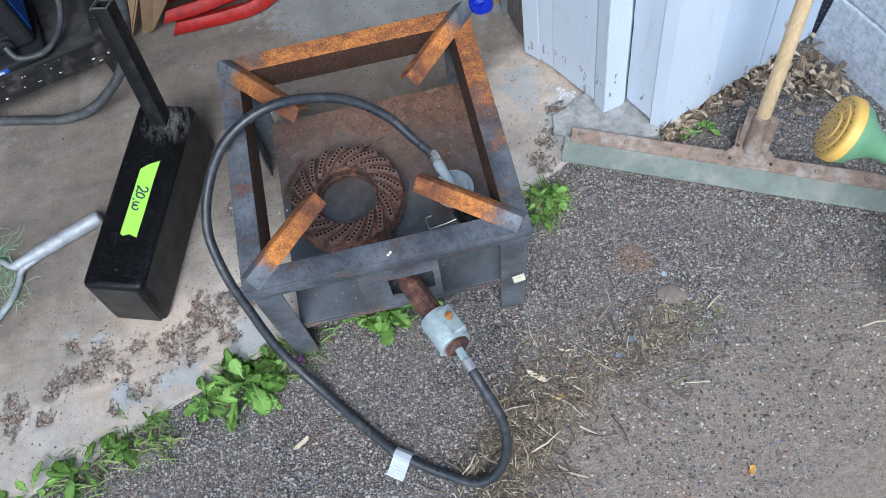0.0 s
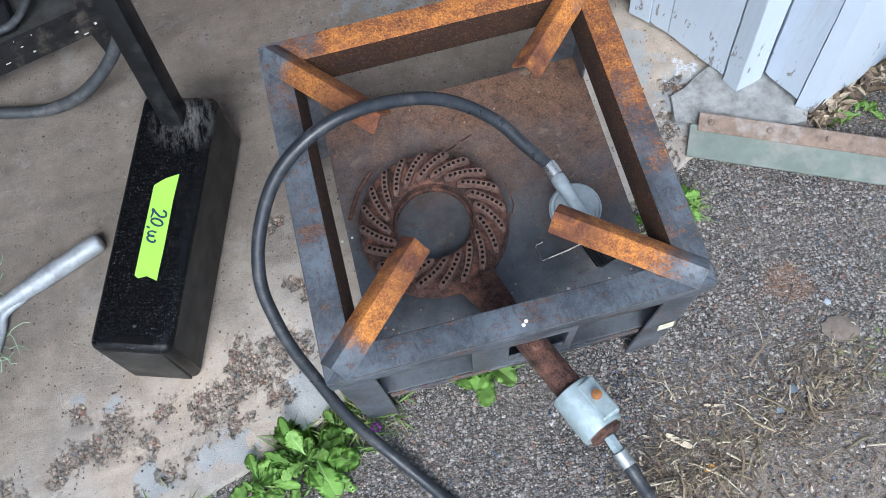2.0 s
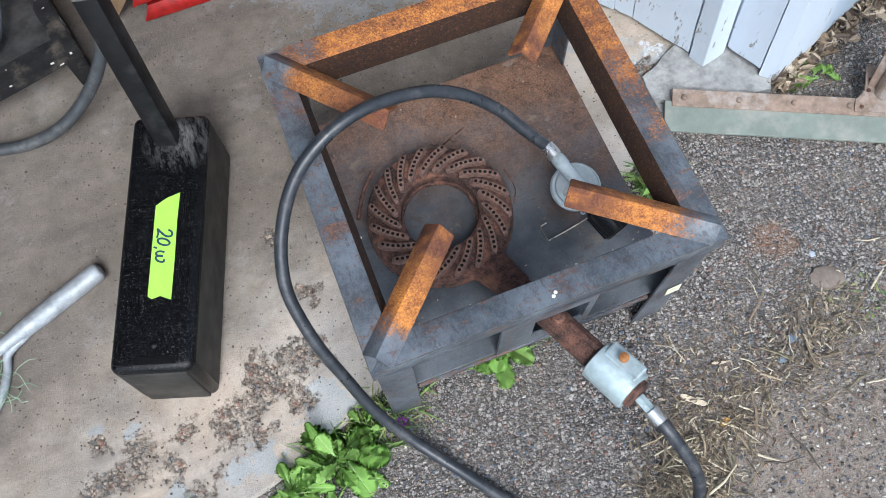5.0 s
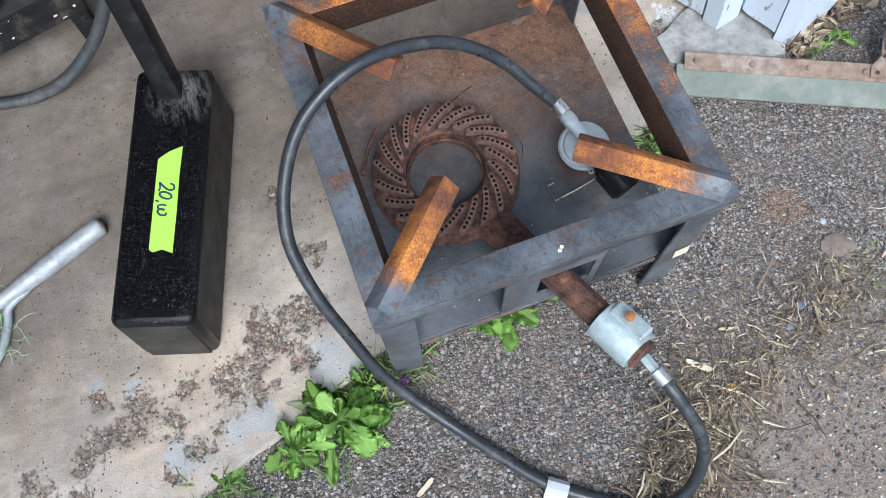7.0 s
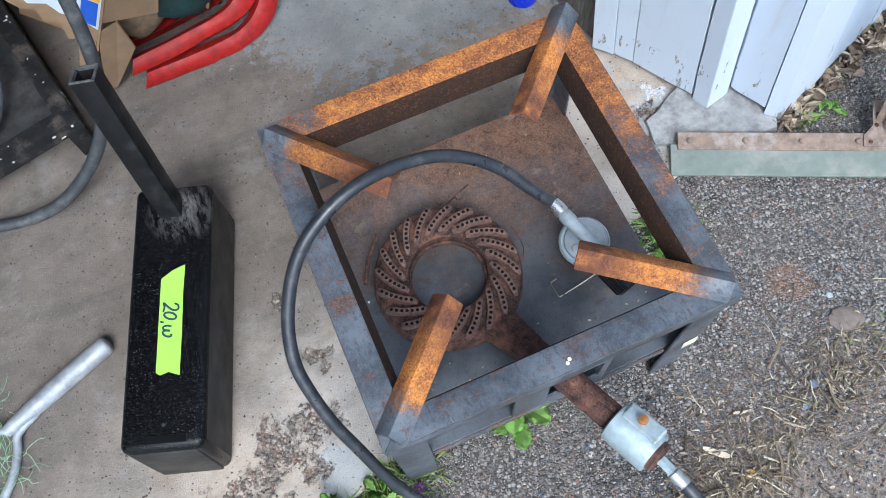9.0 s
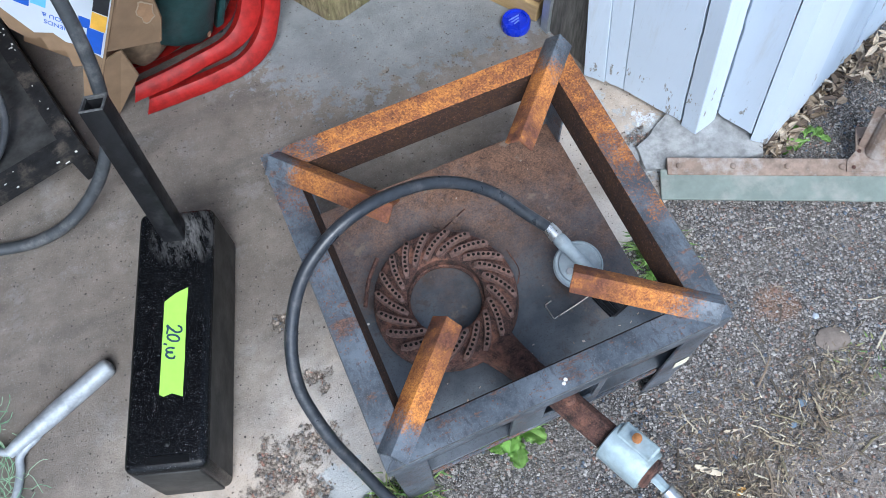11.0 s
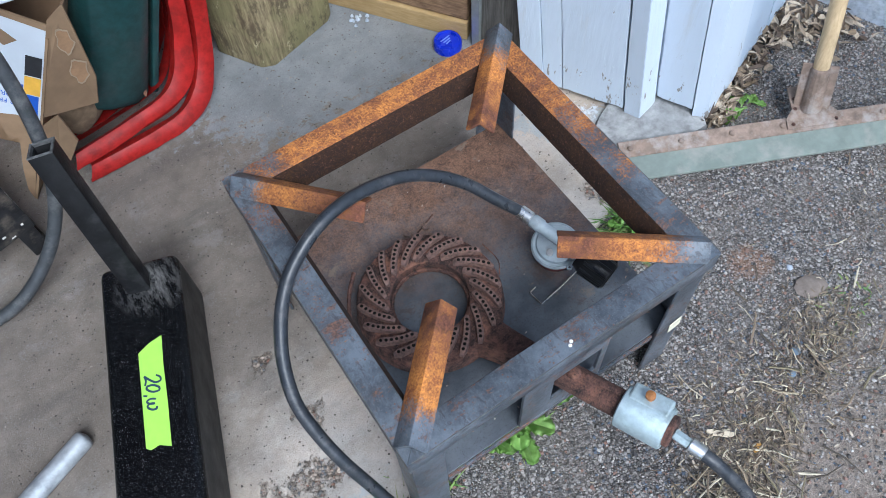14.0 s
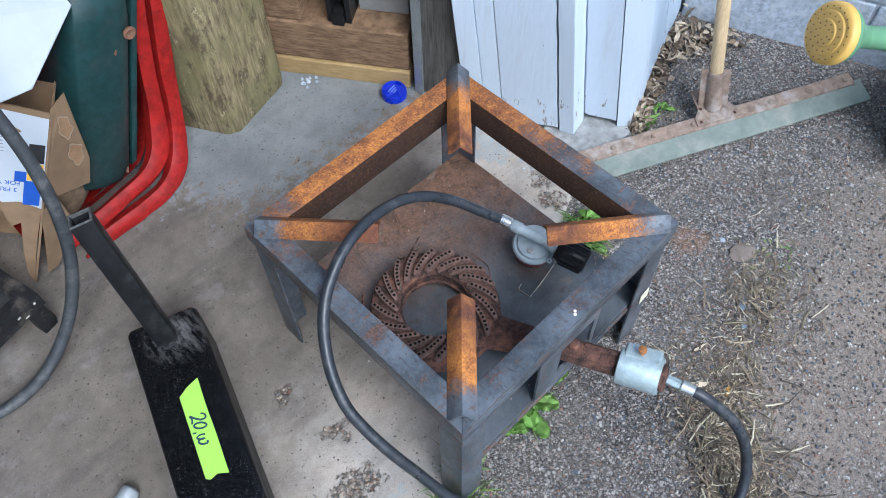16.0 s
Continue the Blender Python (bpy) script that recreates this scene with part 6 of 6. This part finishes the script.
tuft = joined(blades(0.555, 0.205, 220, 0.04, 0.05), blades(-0.03, 0.0, 120, 0.045, 0.045), blades(-0.30, -0.09, 130, 0.06, 0.05), blades(-0.42, -0.13, 110, 0.06, 0.05), blades(0.03, 0.035, 90, 0.05, 0.04), blades(-0.13, -0.04, 70, 0.06, 0.05), blades(0.2, 0.07, 60, 0.06, 0.04), blades(0.76, -0.10, 45, 0.05, 0.012))
tagged(part("grass", tuft, "grass", None, "thin green grass blades in the slab joint"), category="grass", kind="stuff")
flw = thing("flower", (0.012, -0.012, -0.01), "tiny purple flower beside the stand leg", "flower")
part("petals", joined(*[lathe([(0.001, 0), (0.0035, 0.002), (0.001, 0.005)], (0.012 + 0.004 * math.cos(i), -0.012 + 0.004 * math.sin(i), 0.012), (math.cos(i), math.sin(i), 0.8), 6) for i in range(6)]), "flower", flw)
part("stem", rod((0.012, -0.012, -0.01), (0.012, -0.012, 0.013), 0.0007, 5), "rib", flw)

# ---- straw, litter, grit ----
def strips(places, n, lmin, lmax, wmin, wmax, curl=0.2, z=-0.006):
    """Flat dry strips scattered over given patches."""
    out = bmesh.new()
    tot = sum(p[3] for p in places)
    for k in range(n):
        t_ = rng.uniform(0, tot)
        for cx, cy, r, wt in places:
            t_ -= wt
            if t_ <= 0:
                break
        x, y = rng.gauss(cx, r), rng.gauss(cy, r)
        u_, v_ = uv(x, y)
        if v_ > -0.005 and u_ < 0.93:
            continue
        a = rng.uniform(0, 6.28)
        L, w_ = rng.uniform(lmin, lmax), rng.uniform(wmin, wmax)
        d, s = Vector((math.cos(a), math.sin(a), 0)), Vector((-math.sin(a), math.cos(a), 0))
        b = Vector((x, y, z + rng.uniform(0, 0.006)))
        tilt_ = Vector((0, 0, rng.uniform(-0.12, 0.2) * L))
        mid = b + d * L * 0.5 + s * rng.uniform(-curl, curl) * L + tilt_ * 0.6 + Vector((0, 0, 0.001))
        end = b + d * L + tilt_
        h = Vector((0, 0, w_ * 0.5))
        v = [out.verts.new(p) for p in (b - s * w_, b + h, b + s * w_, mid - s * w_, mid + h, mid + s * w_, end - s * w_ * 0.5, end + h * 0.5, end + s * w_ * 0.5)]
        for q_ in ((0, 3, 4, 1), (1, 4, 5, 2), (3, 6, 7, 4), (4, 7, 8, 5)):
            out.faces.new([v[i] for i in q_])
    return out


straw = joined(strips([(0.36, -0.26, 0.03, 3), (0.41, -0.21, 0.035, 3), (0.50, -0.18, 0.035, 1.2), (0.33, -0.32, 0.035, 2.4), (0.60, -0.15, 0.045, 1.2), (0.70, -0.11, 0.035, 1.8), (0.95, -0.05, 0.06, 0.6), (0.50, -0.10, 0.06, 0.8)], 3400, 0.003, 0.016, 0.0003, 0.0013, 0.12),
               strips([(0.37, -0.27, 0.045, 3), (0.44, -0.21, 0.06, 2), (0.33, -0.33, 0.05, 2), (0.66, -0.14, 0.07, 1.4), (0.95, -0.10, 0.12, 0.5)], 260, 0.022, 0.07, 0.0006, 0.0019, 0.1),
               strips([(0.5, -0.2, 0.3, 1), (0.9, -0.3, 0.25, 1), (0.1, -0.25, 0.15, 0.4)], 350, 0.004, 0.02, 0.0004, 0.001))
tagged(part("straw", straw, "straw", None, "dry straw and grass clippings scattered on asphalt"), category="straw", kind="stuff")


def dry_leaves(places, n, z, size=1.0):
    out = bmesh.new()
    for k in range(n):
        cx, cy, r, zz = rng.choice(places)
        c = Vector((rng.gauss(cx, r), rng.gauss(cy, r), z + zz * rng.random()))
        d = Vector((rng.gauss(0, 1), rng.gauss(0, 1), rng.gauss(0, 0.35))).normalized()
        s = d.cross(Vector((rng.gauss(0, 0.4), rng.gauss(0, 0.4), 1))).normalized()
        nn = s.cross(d)
        L, w_ = size * rng.uniform(0.007, 0.021), size * rng.uniform(0.003, 0.0075)
        pts = [c - d * L, c - d * L * 0.3 + s * w_ + nn * w_ * 0.5, c + d * L * 0.4 + s * w_ * 0.8 + nn * w_ * 0.6, c + d * L, c + d * L * 0.35 - s * w_ + nn * w_ * 0.4, c - d * L * 0.4 - s * w_ * 0.8 + nn * w_ * 0.5]
        m_ = out.verts.new(c)
        v = [out.verts.new(p) for p in pts]
        for i in range(6):
            out.faces.new((m_, v[i], v[(i + 1) % 6]))
    return out


lit = dry_leaves([(0.86, 0.318, 0.012, 0.02), (0.90, 0.325, 0.012, 0.025), (0.95, 0.342, 0.012, 0.025), (1.0, 0.355, 0.013, 0.03), (1.06, 0.375, 0.014, 0.03), (1.11, 0.385, 0.02, 0.04), (1.15, 0.38, 0.03, 0.04), (1.18, 0.35, 0.03, 0.03), (1.20, 0.33, 0.02, 0.02), (0.86, 0.30, 0.012, 0.012)], 420, -0.006)
duff = dry_leaves([(0.36, -0.26, 0.035, 0.006), (0.42, -0.21, 0.045, 0.006), (0.33, -0.32, 0.04, 0.006), (0.55, -0.16, 0.06, 0.004), (0.69, -0.11, 0.04, 0.005), (0.46, -0.13, 0.05, 0.003)], 800, -0.007, 0.33)
for v in duff.verts:
    v.co.z = -0.007 + (v.co.z + 0.007) * 0.5
tagged(part("ground_litter", duff, "litter", None, "crumbled brown leaf bits among the straw"), category="leaf litter", kind="stuff")
tagged(part("leaf_litter", lit, "litter", None, "dry brown leaf litter gathered along the wall foot"), category="leaf litter", kind="stuff")


def grit(n, area, smin, smax, z):
    """Small angular stones over a stretch of the slab's axes."""
    verts, faces = [], []
    base = [Vector(p) for p in ((1, 0, 0), (-1, 0, 0), (0, 1, 0), (0, -1, 0), (0, 0, 1), (0, 0, -1))]
    tri_ = ((0, 2, 4), (2, 1, 4), (1, 3, 4), (3, 0, 4), (2, 0, 5), (1, 2, 5), (3, 1, 5), (0, 3, 5))
    for k in range(n):
        x, y = xy(rng.uniform(area[0], area[1]), rng.uniform(area[2], area[3]))
        s = smin + (smax - smin) * rng.random() ** 2.1
        e = Euler((rng.uniform(0, 6), rng.uniform(0, 6), rng.uniform(0, 6)))
        f = Vector((rng.uniform(0.7, 1.3), rng.uniform(0.7, 1.3), rng.uniform(0.6, 1.0)))
        o = len(verts)
        for p in base:
            q_ = p.copy()
            q_.rotate(e)
            verts.append((x + q_.x * s * f.x, y + q_.y * s * f.y, z + s * 0.25 + q_.z * s * f.z))
        faces += [(o + a, o + b, o + c) for a, b, c in tri_]
    me = bpy.data.meshes.new("grit")
    me.from_pydata(verts, [], faces)
    return me


gme = grit(42000, (-0.7, 1.5, -0.75, -0.012), 0.0009, 0.0038, -0.0098)
gme.materials.append(M["gravel"])
sme = grit(6500, (-0.75, 0.9, 0.03, 1.1), 0.0004, 0.0025, -0.0005)
sme.materials.append(M["slab_grit"])
tagged(new("slab_grit", sme), "fine dark grit scattered over the concrete slab", "gravel", kind="stuff")
tagged(new("loose_grit", gme), "fine loose grit over the asphalt", "gravel", kind="stuff")
pme = []
for px, py, pr_ in PITS:
    for k in range(int(900 * pr_)):
        a, q_ = rng.uniform(0, 6.28), pr_ * math.sqrt(rng.random()) * 0.8
        if pit(px + q_ * math.cos(a), py + q_ * math.sin(a), 0, 0) < 0.3:
            continue
        s = rng.uniform(0.001, 0.003)
        pme.append((px + q_ * math.cos(a), py + q_ * math.sin(a), s))
cb_ = bmesh.new()
for x, y, s in pme:
    v = [cb_.verts.new((x + s * rng.uniform(0.6, 1.2) * dx, y + s * rng.uniform(0.6, 1.2) * dy, -0.004 + s * dz)) for dx, dy, dz in ((1, 0, 0), (0, 1, 0), (-1, 0, 0), (0, -1, 0), (0.1, 0.1, 1))]
    for i in range(4):
        cb_.faces.new((v[i], v[(i + 1) % 4], v[4]))
tagged(part("pit_crumbs", cb_, "crumb", None, "crumbled concrete aggregate in the slab pits"), category="debris", kind="stuff")


def pebble(name, x, y, r, material, label, flat=0.5, stretch=1.0, rz=0.0):
    bm = bmesh.new()
    bmesh.ops.create_icosphere(bm, subdivisions=2, radius=1)
    for v in bm.verts:
        p = v.co.copy()
        p *= 1 + 0.25 * noise.noise(p * 1.7 + Vector((x * 50, y * 50, 0)))
        q_ = Vector((p.x * r * stretch, p.y * r, p.z * r * flat))
        q_.rotate(Euler((0, 0, rz)))
        v.co = Vector((x, y, -0.009 + r * flat * 0.6)) + q_
    return solid(name, bm, material, label, "stone", group="loose stones on the asphalt", smooth=True)


pebble("stone", 0.738, -0.045, 0.02, "stone", "flat tan stone on the asphalt", 0.25, 1.5, -0.3)
pebble("stone", 0.632, -0.112, 0.008, "bluestone", "small blue-grey stone on the asphalt", 0.5)
pebble("stone", 0.60, -0.135, 0.007, "bluestone", "small blue-grey stone on the asphalt", 0.5)
pebble("stone", 0.735, 0.0, 0.0055, "block", "small pale grey stone on the asphalt", 0.5)
pebble("stone", 0.79, -0.19, 0.007, "stone", "small brown stone on the asphalt", 0.7)
pebble("stone", 0.80, -0.17, 0.006, "stone", "small brown stone on the asphalt", 0.7)
pebble("stone", 0.82, -0.31, 0.006, "stone", "small brown stone on the asphalt", 0.7)


def chipwood(x, y, L, w_, rz, material, label, name="wood_chip"):
    d = Vector((math.cos(rz), math.sin(rz), 0.05))
    s = Vector((-math.sin(rz), math.cos(rz), 0))
    o = Vector((x, y, -0.006))
    bm = loft([[o + d * L * k + s * (w_ * c * m_) + Vector((0, 0, h + bend)) for c, h in ((-1, 0), (1, 0), (0.8, 0.003), (-0.8, 0.003))] for k, m_, bend in ((-0.5, 0.4, 0.003), (-0.3, 1, 0.001), (0.1, 0.9, 0), (0.35, 1, 0.001), (0.5, 0.5, 0.004))])
    return solid(name, bm, material, label, "wood chip", group="pale chips on the asphalt")


chipwood(0.441, -0.142, 0.04, 0.005, -0.75, "woodchip", "pale curved wood chip on the asphalt")
chipwood(0.505, -0.105, 0.022, 0.002, -0.3, "woodchip", "small pale wood sliver on the asphalt")
chipwood(0.47, -0.19, 0.016, 0.005, 0.2, "orange", "small orange dry leaf on the asphalt", "dry_leaf")
chipwood(-0.01, -0.165, 0.034, 0.004, 0.5, "woodchip", "curled tan dry leaf on the asphalt", "dry_leaf")
chipwood(0.76, -0.39, 0.016, 0.006, 0.9, "orange", "small orange dry leaf on the soil", "dry_leaf")
